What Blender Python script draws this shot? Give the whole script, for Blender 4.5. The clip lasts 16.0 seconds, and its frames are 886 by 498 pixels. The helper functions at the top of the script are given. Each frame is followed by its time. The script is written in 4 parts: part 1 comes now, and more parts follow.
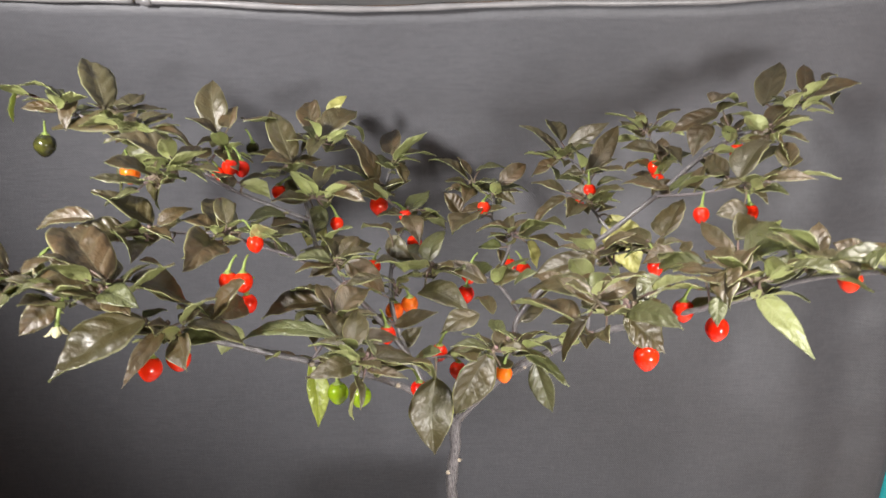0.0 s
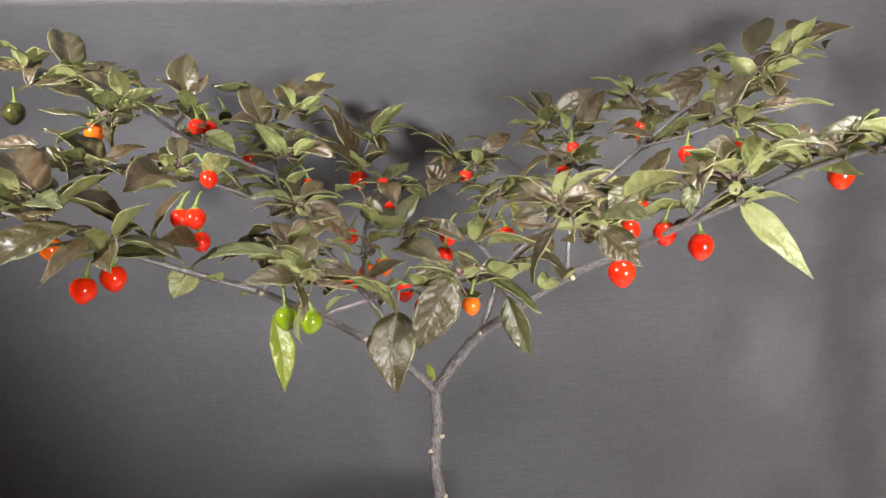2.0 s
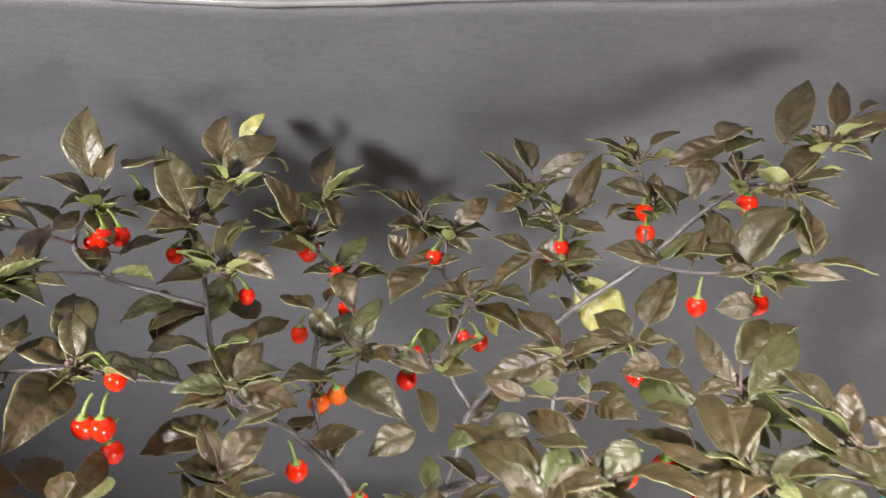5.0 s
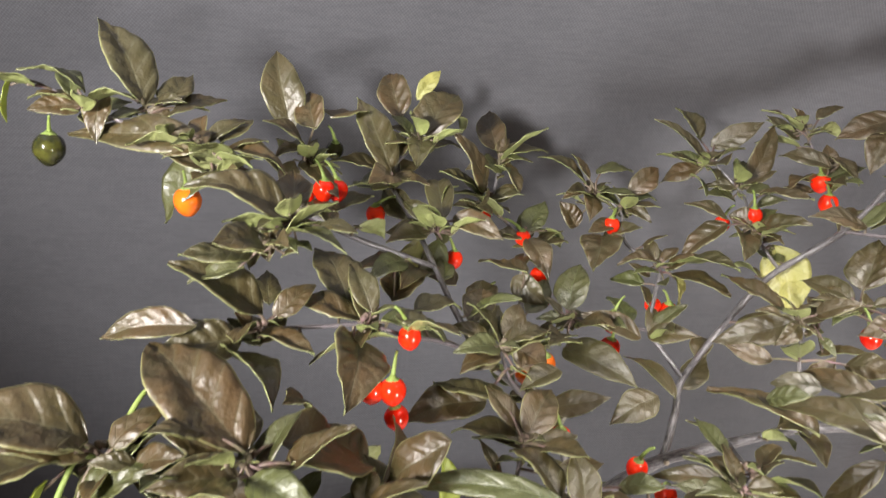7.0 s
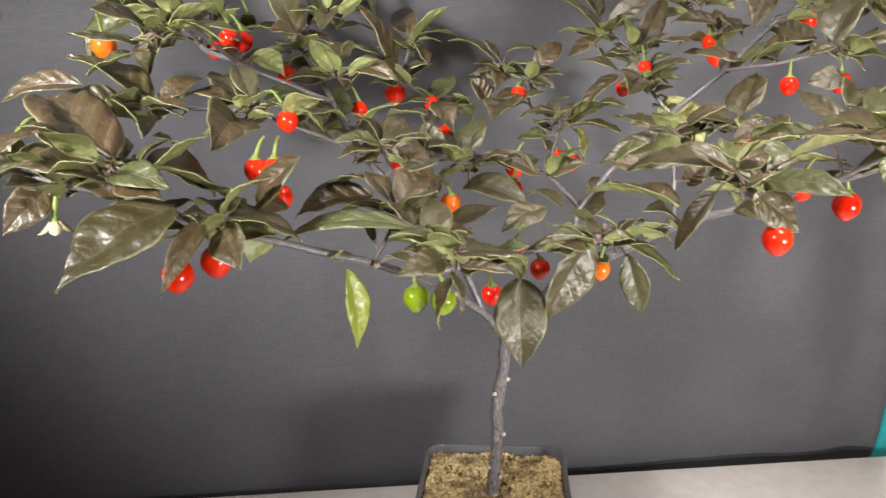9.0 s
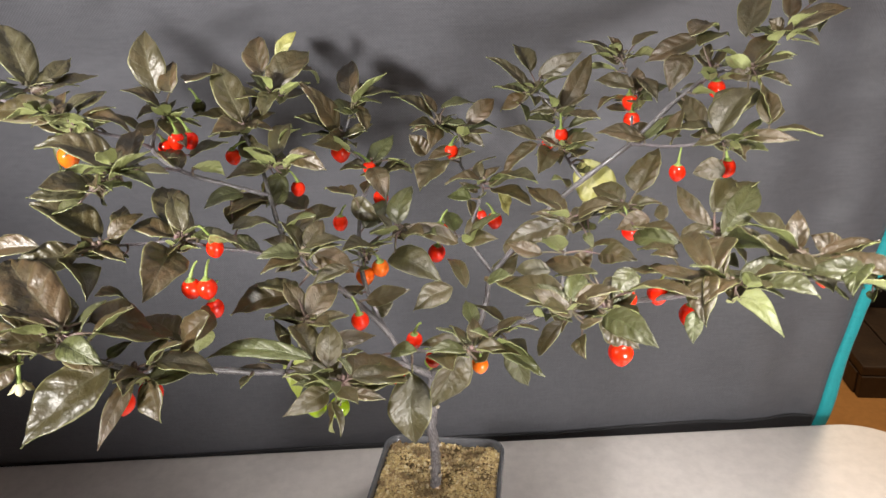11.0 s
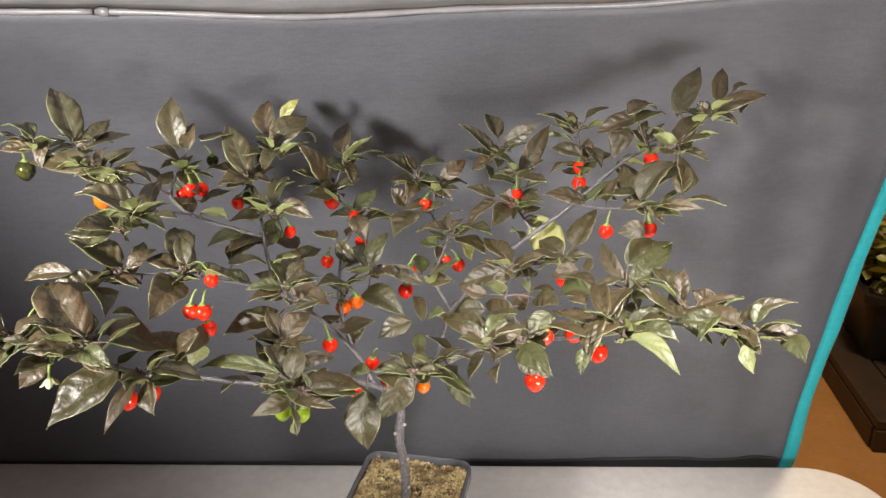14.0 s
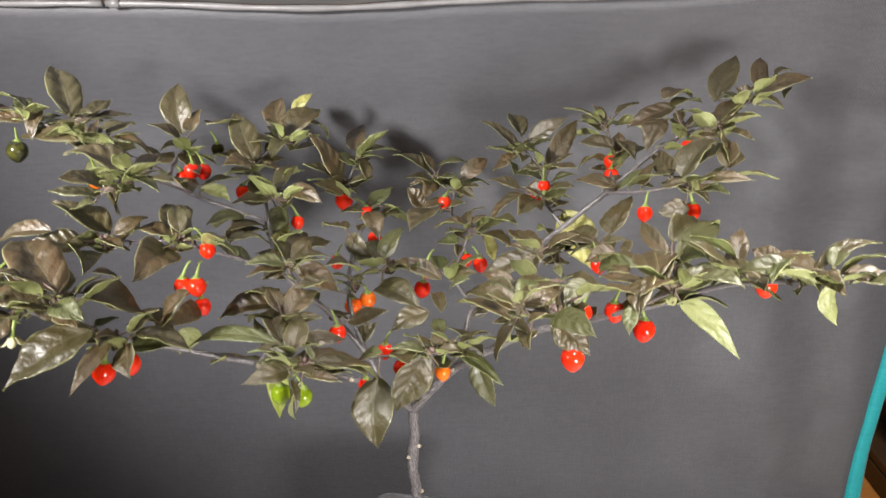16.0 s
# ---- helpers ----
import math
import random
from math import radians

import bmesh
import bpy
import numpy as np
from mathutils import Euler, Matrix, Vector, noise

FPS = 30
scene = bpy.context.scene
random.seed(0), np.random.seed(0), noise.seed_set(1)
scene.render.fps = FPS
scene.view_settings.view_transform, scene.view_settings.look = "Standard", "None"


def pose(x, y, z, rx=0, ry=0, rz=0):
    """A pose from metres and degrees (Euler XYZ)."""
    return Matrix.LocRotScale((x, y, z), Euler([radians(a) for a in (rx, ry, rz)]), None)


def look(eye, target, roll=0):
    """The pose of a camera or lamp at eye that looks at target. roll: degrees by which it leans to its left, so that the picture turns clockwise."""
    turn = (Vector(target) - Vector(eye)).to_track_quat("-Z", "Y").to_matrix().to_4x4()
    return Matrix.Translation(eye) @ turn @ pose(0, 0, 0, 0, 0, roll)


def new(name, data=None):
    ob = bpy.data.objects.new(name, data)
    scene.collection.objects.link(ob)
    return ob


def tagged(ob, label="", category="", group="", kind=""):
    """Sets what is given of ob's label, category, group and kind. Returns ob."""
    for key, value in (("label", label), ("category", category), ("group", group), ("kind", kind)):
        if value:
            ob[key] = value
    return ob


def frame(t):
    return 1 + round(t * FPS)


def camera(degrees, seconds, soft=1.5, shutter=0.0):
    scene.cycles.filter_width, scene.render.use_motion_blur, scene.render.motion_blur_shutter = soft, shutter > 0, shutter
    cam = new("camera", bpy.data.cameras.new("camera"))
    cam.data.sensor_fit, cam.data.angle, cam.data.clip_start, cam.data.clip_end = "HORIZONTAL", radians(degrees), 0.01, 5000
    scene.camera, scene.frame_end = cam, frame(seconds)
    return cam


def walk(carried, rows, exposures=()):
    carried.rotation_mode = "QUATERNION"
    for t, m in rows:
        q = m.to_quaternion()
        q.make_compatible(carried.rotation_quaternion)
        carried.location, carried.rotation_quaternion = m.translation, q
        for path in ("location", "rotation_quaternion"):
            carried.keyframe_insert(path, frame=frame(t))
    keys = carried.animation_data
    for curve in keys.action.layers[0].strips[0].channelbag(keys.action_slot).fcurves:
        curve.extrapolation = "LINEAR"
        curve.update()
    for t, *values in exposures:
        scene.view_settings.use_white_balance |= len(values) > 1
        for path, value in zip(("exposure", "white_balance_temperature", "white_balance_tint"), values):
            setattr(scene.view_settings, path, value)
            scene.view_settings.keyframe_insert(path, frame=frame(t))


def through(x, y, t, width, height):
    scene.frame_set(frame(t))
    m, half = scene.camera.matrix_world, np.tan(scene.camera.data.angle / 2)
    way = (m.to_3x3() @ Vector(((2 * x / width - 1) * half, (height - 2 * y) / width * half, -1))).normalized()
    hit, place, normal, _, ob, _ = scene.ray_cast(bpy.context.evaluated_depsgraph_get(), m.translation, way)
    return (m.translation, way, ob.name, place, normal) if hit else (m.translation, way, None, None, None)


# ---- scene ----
cam = camera(62.0, 16.0, shutter=0.4)
METRES, EYE, TILT, LEAN, TURN = 1.1, 1.161, -9.0, 0.0, 0.0
ROWS = [
    (0.0, 0.0, 0.0, 0.0, -0.0, -0.0, -0.0),
    (0.5, -0.0028, 0.0292, -0.0277, -0.56, 1.44, 0.84),
    (1.0, 0.0049, 0.0297, -0.0461, -0.45, 3.98, 1.35),
    (1.5, 0.0143, 0.0316, -0.0759, 0.15, 5.62, 1.6),
    (2.0, 0.0306, 0.0268, -0.0697, 2.5, 6.22, 1.32),
    (2.5, 0.0634, 0.0241, -0.0534, 5.43, 5.68, 0.92),
    (3.0, 0.0949, 0.0268, -0.0333, 6.72, 3.06, 1.1),
    (5.5, -0.0113, 0.1112, 0.1076, -2.29, -10.69, -1.09),
    (6.0, -0.0601, 0.1211, 0.108, -3.92, -11.36, -1.9),
    (6.5, -0.0947, 0.1215, 0.0978, -5.45, -10.63, -2.19),
    (7.0, -0.1137, 0.1146, 0.0716, -7.2, -8.69, -2.04),
    (7.5, -0.1223, 0.1058, 0.0348, -9.33, -5.87, -1.37),
    (8.0, -0.1197, 0.0948, 0.004, -9.79, -4.37, -0.53),
    (8.5, -0.0958, 0.0784, -0.0121, -7.85, -4.45, 0.59),
    (9.0, -0.0621, 0.0667, -0.024, -5.85, -4.94, 1.79),
    (11.5, 0.0091, 0.0072, 0.1005, -2.07, -14.67, 1.76),
    (12.0, 0.0194, -0.0129, 0.1035, -1.34, -12.61, 0.64),
    (12.5, 0.0332, -0.0374, 0.097, -0.26, -11.39, 0.59),
    (13.0, 0.047, -0.0497, 0.0975, 0.51, -10.84, 0.8),
    (13.5, 0.0512, -0.0558, 0.0987, 0.68, -10.87, 0.92),
    (14.0, 0.0473, -0.0503, 0.0994, 0.66, -11.05, 0.78),
    (14.5, 0.0436, -0.0469, 0.1036, 0.83, -10.38, 0.58),
    (15.0, 0.0404, -0.0393, 0.0851, 1.69, -7.19, 0.84),
    (15.5, 0.04, -0.0251, 0.0495, 1.94, -3.51, 0.89),
    (16.0, 0.0402, -0.0154, 0.0211, 1.59, -2.87, 0.54),
]
walk(cam, [(t, pose(0, 0, EYE, TILT, LEAN, TURN) @ pose(METRES * x, METRES * y, METRES * z, 90 + pitch, roll, yaw)) for t, x, y, z, yaw, pitch, roll in ROWS])

# ---- light ----
world = bpy.data.worlds.new("room_air")
scene.world = world
world.use_nodes = True
world.node_tree.nodes["Background"].inputs[0].default_value = (0.62, 0.56, 0.5, 1)
world.node_tree.nodes["Background"].inputs[1].default_value = 0.15


def lamp(name, eye, target, watts, radius, colour, cone):
    d = bpy.data.lights.new(name, "SPOT")
    d.spot_size, d.spot_blend, d.shadow_soft_size, d.energy, d.color = radians(cone), 1.0, radius, watts, colour
    ob = new(name, d)
    ob.matrix_world = look(eye, target)
    return ob


lamp("photo_lamp", (0.364, -0.295, 0.93), (0.24, 0.57, 1.17), 45.0, 0.10, (1.0, 0.953, 0.925), 84)
lamp("photo_lamp", (0.22, 0.12, 1.54), (0.17, 0.33, 0.86), 31.0, 0.08, (1.0, 0.94, 0.88), 64)
lamp("photo_lamp", (-0.46, -0.08, 1.30), (-0.11, 0.59, 1.25), 52.0, 0.045, (1.0, 0.953, 0.925), 72)
d = bpy.data.lights.new("room_lamp", "AREA")
d.shape, d.size, d.energy, d.color = "DISK", 0.35, 32.0, (1.0, 0.80, 0.58)
new("room_lamp", d).matrix_world = look((1.2, 1.4, 2.38), (1.2, 1.4, 0.0))


# ---- materials ----
def nodes_of(name):
    m = bpy.data.materials.new(name)
    m.use_nodes = True
    t = m.node_tree
    return m, t, t.nodes["Principled BSDF"]


def put(t, kind, **values):
    n = t.nodes.new(kind)
    for k, v in values.items():
        if k in n.inputs:
            n.inputs[k].default_value = v
        elif k == "operation":
            n.operation = v
        elif k == "data_type":
            n.data_type = v
        elif k == "wave_type":
            n.wave_type = v
        elif k == "bands_direction":
            n.bands_direction = v
        elif k == "feature":
            n.feature = v
    return n


def wire(t, a, b):
    t.links.new(a, b)


def sums(t, op, a, b=0.0, clamp=False):
    n = t.nodes.new("ShaderNodeMath")
    n.operation, n.use_clamp = op, clamp
    for i, v in enumerate((a, b)):
        if isinstance(v, (int, float)):
            n.inputs[i].default_value = v
        else:
            wire(t, v, n.inputs[i])
    return n.outputs[0]


def blend(t, fac, a, b, how="MIX"):
    n = t.nodes.new("ShaderNodeMix")
    n.data_type, n.blend_type = "RGBA", how
    if isinstance(fac, (int, float)):
        n.inputs[0].default_value = fac
    else:
        wire(t, fac, n.inputs[0])
    for i, v in ((6, a), (7, b)):
        if isinstance(v, tuple):
            n.inputs[i].default_value = (*v, 1)
        else:
            wire(t, v, n.inputs[i])
    return n.outputs[2]


def noise_at(t, scale, detail=4.0, coords="Object", rough=0.55):
    n = put(t, "ShaderNodeTexNoise", Scale=scale, Detail=detail, Roughness=rough)
    c = t.nodes.new("ShaderNodeTexCoord")
    wire(t, c.outputs[coords], n.inputs["Vector"])
    return n.outputs["Fac"]


def spread(t, v, lo, hi):
    n = t.nodes.new("ShaderNodeMapRange")
    n.clamp = True
    wire(t, v, n.inputs["Value"])
    n.inputs["From Min"].default_value, n.inputs["From Max"].default_value = lo, hi
    return n.outputs["Result"]


def bumped(t, b, height, strength, distance=0.001):
    n = put(t, "ShaderNodeBump", Strength=strength, Distance=distance)
    wire(t, height, n.inputs["Height"])
    wire(t, n.outputs["Normal"], b.inputs["Normal"])


def surface(name, a, c, scale, rough=0.5, relief=0.2, depth=0.001, metal=0.0, coords="Object", specular=0.5):
    m, t, b = nodes_of(name)
    big, fine = noise_at(t, scale, 5, coords), noise_at(t, scale * 7, 3, coords)
    col = blend(t, spread(t, big, 0.3, 0.7), a, c)
    col = blend(t, sums(t, "MULTIPLY", spread(t, fine, 0.35, 0.75), 0.35), col, tuple(v * 0.7 for v in a))
    wire(t, col, b.inputs["Base Color"])
    wire(t, sums(t, "ADD", sums(t, "MULTIPLY", fine, 0.2), rough - 0.1), b.inputs["Roughness"])
    b.inputs["Metallic"].default_value = metal
    b.inputs["Specular IOR Level"].default_value = specular
    bumped(t, b, fine, relief, depth)
    return m


def leaf_skin(name, a, c, green, vein, rough, vein_amount, thin, through=None):
    """Leaf surface: two tones in patches, a midrib and slanting side veins along the leaf's own coordinates."""
    m, t, b = nodes_of(name)
    uv = t.nodes.new("ShaderNodeUVMap")
    sep = t.nodes.new("ShaderNodeSeparateXYZ")
    wire(t, uv.outputs[0], sep.inputs[0])
    across = sums(t, "MULTIPLY", sums(t, "ABSOLUTE", sums(t, "SUBTRACT", sep.outputs[0], 0.5)), 2.0)
    rib = sums(t, "SUBTRACT", 1.0, sums(t, "MULTIPLY", across, 14.0), True)
    phase = sums(t, "SUBTRACT", sums(t, "MULTIPLY", sep.outputs[1], 5.2), sums(t, "MULTIPLY", across, 1.1))
    saw = sums(t, "ABSOLUTE", sums(t, "SUBTRACT", sums(t, "FRACT", phase), 0.5))
    side = sums(t, "SUBTRACT", 1.0, sums(t, "MULTIPLY", saw, 9.0), True)
    lines = sums(t, "MAXIMUM", rib, sums(t, "MULTIPLY", side, 0.6))
    info = t.nodes.new("ShaderNodeObjectInfo")
    patch, grain, crinkle, blotch = noise_at(t, 70, 4), noise_at(t, 700, 3), noise_at(t, 240, 2), noise_at(t, 38, 3)
    col = blend(t, spread(t, patch, 0.35, 0.68), a, c)
    col = blend(t, sums(t, "MULTIPLY", spread(t, info.outputs["Random"], 0.3, 1.0), 0.8), col, green)
    if through:
        col = blend(t, sums(t, "MULTIPLY", spread(t, blotch, 0.50, 0.70), 0.45), col, (0.062, 0.066, 0.020))
        col = blend(t, sums(t, "MULTIPLY", spread(t, across, 0.94, 0.99), 0.75), col, (0.42, 0.41, 0.17))
    col = blend(t, sums(t, "MULTIPLY", lines, vein_amount), col, vein)
    col = blend(t, sums(t, "MULTIPLY", spread(t, grain, 0.4, 0.75), 0.3), col, tuple(v * 0.55 for v in a))
    wire(t, col, b.inputs["Base Color"])
    wire(t, sums(t, "ADD", sums(t, "MULTIPLY", patch, 0.22), rough - 0.1), b.inputs["Roughness"])
    b.inputs["Specular IOR Level"].default_value = 1.0
    b.inputs["IOR"].default_value = 1.60
    height = sums(t, "ADD", sums(t, "ADD", sums(t, "MULTIPLY", lines, -0.22), sums(t, "MULTIPLY", grain, 0.25)), sums(t, "MULTIPLY", crinkle, 1.5))
    bumped(t, b, height, 0.65, 0.0010)
    if thin:
        glow = put(t, "ShaderNodeBsdfTranslucent")
        if through:
            glow.inputs["Color"].default_value = (*through, 1)
        else:
            wire(t, col, glow.inputs["Color"])
        mix = put(t, "ShaderNodeMixShader", Fac=thin)
        out = t.nodes["Material Output"]
        wire(t, b.outputs[0], mix.inputs[1])
        wire(t, glow.outputs[0], mix.inputs[2])
        wire(t, mix.outputs[0], out.inputs[0])
    return m


def fruit_skin(name, a, c):
    m, t, b = nodes_of(name)
    info = t.nodes.new("ShaderNodeObjectInfo")
    col = blend(t, sums(t, "MULTIPLY", info.outputs["Random"], 0.5), a, c)
    col = blend(t, spread(t, noise_at(t, 160, 3), 0.45, 0.8), col, c)
    wire(t, col, b.inputs["Base Color"])
    b.inputs["Roughness"].default_value = 0.16
    b.inputs["Specular IOR Level"].default_value = 0.55
    b.inputs["Subsurface Weight"].default_value = 0.04
    b.inputs["Subsurface Radius"].default_value = (0.004, 0.001, 0.0005)
    bumped(t, b, noise_at(t, 420, 2), 0.06, 0.0005)
    return m


LEAF_TOP = leaf_skin("leaf_top_bronze", (0.058, 0.042, 0.012), (0.105, 0.057, 0.015), (0.058, 0.053, 0.014), (0.17, 0.17, 0.10), 0.46, 0.38, 0.16, (0.27, 0.28, 0.03))
LEAF_UNDER = leaf_skin("leaf_underside_pale", (0.30, 0.33, 0.11), (0.35, 0.38, 0.155), (0.30, 0.35, 0.11), (0.45, 0.47, 0.24), 0.5, 0.5, 0.15)
LEAF_YELLOW = leaf_skin("leaf_yellow", (0.42, 0.40, 0.11), (0.38, 0.38, 0.10), (0.36, 0.38, 0.10), (0.5, 0.5, 0.2), 0.5, 0.4, 0.2)
LEAF_GREEN = leaf_skin("leaf_top_green", (0.066, 0.070, 0.018), (0.086, 0.086, 0.024), (0.11, 0.13, 0.032), (0.15, 0.18, 0.075), 0.46, 0.5, 0.14)
LEAF_BRIGHT = leaf_skin("leaf_young_green", (0.27, 0.34, 0.03), (0.31, 0.37, 0.04), (0.27, 0.38, 0.03), (0.42, 0.48, 0.12), 0.4, 0.4, 0.15)
LEAF_BUSH = leaf_skin("leaf_bush", (0.24, 0.28, 0.025), (0.46, 0.43, 0.035), (0.15, 0.21, 0.02), (0.25, 0.25, 0.05), 0.5, 0.1, 0.1)
FRUIT_RED = fruit_skin("fruit_red", (0.80, 0.012, 0.004), (0.86, 0.042, 0.006))
FRUIT_ORANGE = fruit_skin("fruit_orange", (0.85, 0.17, 0.012), (0.84, 0.10, 0.012))
FRUIT_GREEN = fruit_skin("fruit_green", (0.20, 0.31, 0.010), (0.27, 0.37, 0.016))
FRUIT_DARK = fruit_skin("fruit_dark", (0.018, 0.02, 0.010), (0.10, 0.10, 0.02))
STALK = surface("fruit_stalk", (0.28, 0.36, 0.09), (0.20, 0.28, 0.07), 150, 0.5)
PETIOLE = surface("leaf_stem", (0.15, 0.15, 0.07), (0.19, 0.10, 0.12), 120, 0.5)
PETAL = surface("petal", (0.64, 0.61, 0.38), (0.56, 0.53, 0.28), 200, 0.6)
SCAR = surface("leaf_scar", (0.46, 0.41, 0.32), (0.34, 0.28, 0.21), 400, 0.7)


def bark(name, dark, pale):
    """Bark: pale streaks along the stem, fine grain across."""
    m, t, b = nodes_of(name)
    uv = t.nodes.new("ShaderNodeUVMap")
    mp = put(t, "ShaderNodeMapping", Scale=(9, 1.2, 1))
    wire(t, uv.outputs[0], mp.inputs["Vector"])
    streak = put(t, "ShaderNodeTexNoise", Scale=3.0, Detail=5.0, Roughness=0.6)
    wire(t, mp.outputs[0], streak.inputs["Vector"])
    fine = noise_at(t, 500, 3)
    col = blend(t, spread(t, streak.outputs["Fac"], 0.38, 0.66), dark, pale)
    col = blend(t, sums(t, "MULTIPLY", spread(t, fine, 0.45, 0.8), 0.25), col, tuple(v * 0.6 for v in dark))
    wire(t, col, b.inputs["Base Color"])
    b.inputs["Roughness"].default_value = 0.30
    b.inputs["Specular IOR Level"].default_value = 0.8
    bumped(t, b, sums(t, "ADD", streak.outputs["Fac"], sums(t, "MULTIPLY", fine, 0.2)), 0.25, 0.0009)
    return m


BARK = bark("bark_grey", (0.046, 0.043, 0.047), (0.27, 0.255, 0.26))
TWIG = bark("bark_twig", (0.10, 0.09, 0.094), (0.29, 0.25, 0.27))
ROOT = bark("bark_root", (0.36, 0.22, 0.10), (0.55, 0.38, 0.2))


def cloth_skin(name, base, weave, rough):
    m, t, b = nodes_of(name)
    c = t.nodes.new("ShaderNodeTexCoord")
    mp = put(t, "ShaderNodeMapping", Rotation=(0, radians(42), 0))
    wire(t, c.outputs["Object"], mp.inputs["Vector"])
    rows = put(t, "ShaderNodeTexWave", Scale=weave, Distortion=0.6, Detail=1.0)
    rows.bands_direction = "X"
    wire(t, mp.outputs[0], rows.inputs["Vector"])
    cross = put(t, "ShaderNodeTexWave", Scale=weave * 1.04, Distortion=0.6, Detail=1.0)
    cross.bands_direction = "Z"
    wire(t, mp.outputs[0], cross.inputs["Vector"])
    thread = sums(t, "ADD", sums(t, "MULTIPLY", rows.outputs["Fac"], 0.5), sums(t, "MULTIPLY", cross.outputs["Fac"], 0.5))
    cloud, speck = noise_at(t, 6, 5), noise_at(t, 900, 2)
    long = put(t, "ShaderNodeMapping", Scale=(70, 70, 420))
    wire(t, c.outputs["Object"], long.inputs["Vector"])
    slub = put(t, "ShaderNodeTexNoise", Scale=1.0, Detail=3.0, Roughness=0.6)
    wire(t, long.outputs[0], slub.inputs["Vector"])
    upright = put(t, "ShaderNodeMapping", Scale=(480, 480, 90))
    wire(t, c.outputs["Object"], upright.inputs["Vector"])
    warp = put(t, "ShaderNodeTexNoise", Scale=1.0, Detail=2.0, Roughness=0.6)
    wire(t, upright.outputs[0], warp.inputs["Vector"])
    col = blend(t, spread(t, cloud, 0.3, 0.75), tuple(v * 0.78 for v in base), tuple(v * 1.16 for v in base))
    col = blend(t, sums(t, "MULTIPLY", spread(t, thread, 0.3, 0.8), 0.36), col, tuple(v * 2.0 for v in base))
    col = blend(t, sums(t, "MULTIPLY", spread(t, speck, 0.5, 0.8), 0.35), col, tuple(v * 0.55 for v in base))
    col = blend(t, sums(t, "MULTIPLY", spread(t, slub.outputs["Fac"], 0.42, 0.62), 0.24), col, tuple(v * 0.6 for v in base))
    col = blend(t, sums(t, "MULTIPLY", spread(t, warp.outputs["Fac"], 0.48, 0.66), 0.16), col, tuple(v * 1.7 for v in base))
    wire(t, col, b.inputs["Base Color"])
    b.inputs["Roughness"].default_value = rough
    b.inputs["Specular IOR Level"].default_value = 0.35
    b.inputs["Sheen Weight"].default_value = 0.12
    bumped(t, b, sums(t, "ADD", sums(t, "MULTIPLY", thread, 0.4), sums(t, "ADD", slub.outputs["Fac"], sums(t, "MULTIPLY", speck, 0.5))), 0.5, 0.0005)
    return m


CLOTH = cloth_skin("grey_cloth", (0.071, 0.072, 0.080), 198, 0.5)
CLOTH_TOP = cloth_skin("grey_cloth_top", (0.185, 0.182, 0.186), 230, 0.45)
PIPING = surface("satin_piping", (0.22, 0.215, 0.22), (0.15, 0.148, 0.152), 40, 0.38)
TEAL = cloth_skin("teal_tape", (0.012, 0.30, 0.33), 420, 0.6)
HEM = cloth_skin("black_hem", (0.02, 0.02, 0.022), 300, 0.7)
TABLE = surface("table_plastic", (0.78, 0.73, 0.70), (0.82, 0.77, 0.74), 14, 0.42, 0.08, 0.0006)
STEEL = surface("leg_steel", (0.33, 0.33, 0.34), (0.28, 0.28, 0.29), 30, 0.4, 0.05, 0.001, 0.8)
POT = surface("pot_plastic", (0.085, 0.087, 0.095), (0.12, 0.122, 0.13), 50, 0.24, 0.08, 0.0005)
TAG = surface("tag_plastic", (0.72, 0.72, 0.70), (0.78, 0.78, 0.76), 60, 0.4)
INK = surface("tag_ink", (0.06, 0.06, 0.08), (0.1, 0.1, 0.12), 80, 0.6)
DIRT = surface("soil_bed", (0.20, 0.14, 0.07), (0.38, 0.28, 0.14), 300, 0.9, 0.6)
BLACKPOT = surface("black_pot", (0.012, 0.012, 0.013), (0.02, 0.02, 0.021), 30, 0.4)
DARKWOOD = surface("dark_wood", (0.035, 0.022, 0.014), (0.06, 0.038, 0.022), 14, 0.5, 0.3)
WALL = surface("wall_paint", (0.62, 0.50, 0.42), (0.66, 0.54, 0.46), 3, 0.8, 0.1)
CEILING = surface("ceiling_paint", (0.7, 0.68, 0.64), (0.74, 0.72, 0.68), 3, 0.85, 0.1)
FLOOR = surface("floor_cork", (0.40, 0.19, 0.055), (0.50, 0.25, 0.075), 9, 0.5, 0.15)

m, t, b = nodes_of("grit")
geo = t.nodes.new("ShaderNodeNewGeometry")
ramp = t.nodes.new("ShaderNodeValToRGB")
wire(t, geo.outputs["Random Per Island"], ramp.inputs[0])
ramp.color_ramp.interpolation = "CONSTANT"
stops = ((0.0, (0.30, 0.20, 0.10)), (0.06, (0.52, 0.38, 0.19)), (0.25, (0.66, 0.50, 0.23)), (0.55, (0.76, 0.61, 0.31)), (0.84, (0.82, 0.71, 0.44)), (0.96, (0.46, 0.33, 0.18)))
ramp.color_ramp.elements[0].color = (*stops[0][1], 1)
ramp.color_ramp.elements[1].position, ramp.color_ramp.elements[1].color = stops[1][0], (*stops[1][1], 1)
for at, col in stops[2:]:
    ramp.color_ramp.elements.new(at).color = (*col, 1)
col = blend(t, sums(t, "MULTIPLY", noise_at(t, 600, 3), 0.3), ramp.outputs[0], (0.2, 0.13, 0.06))
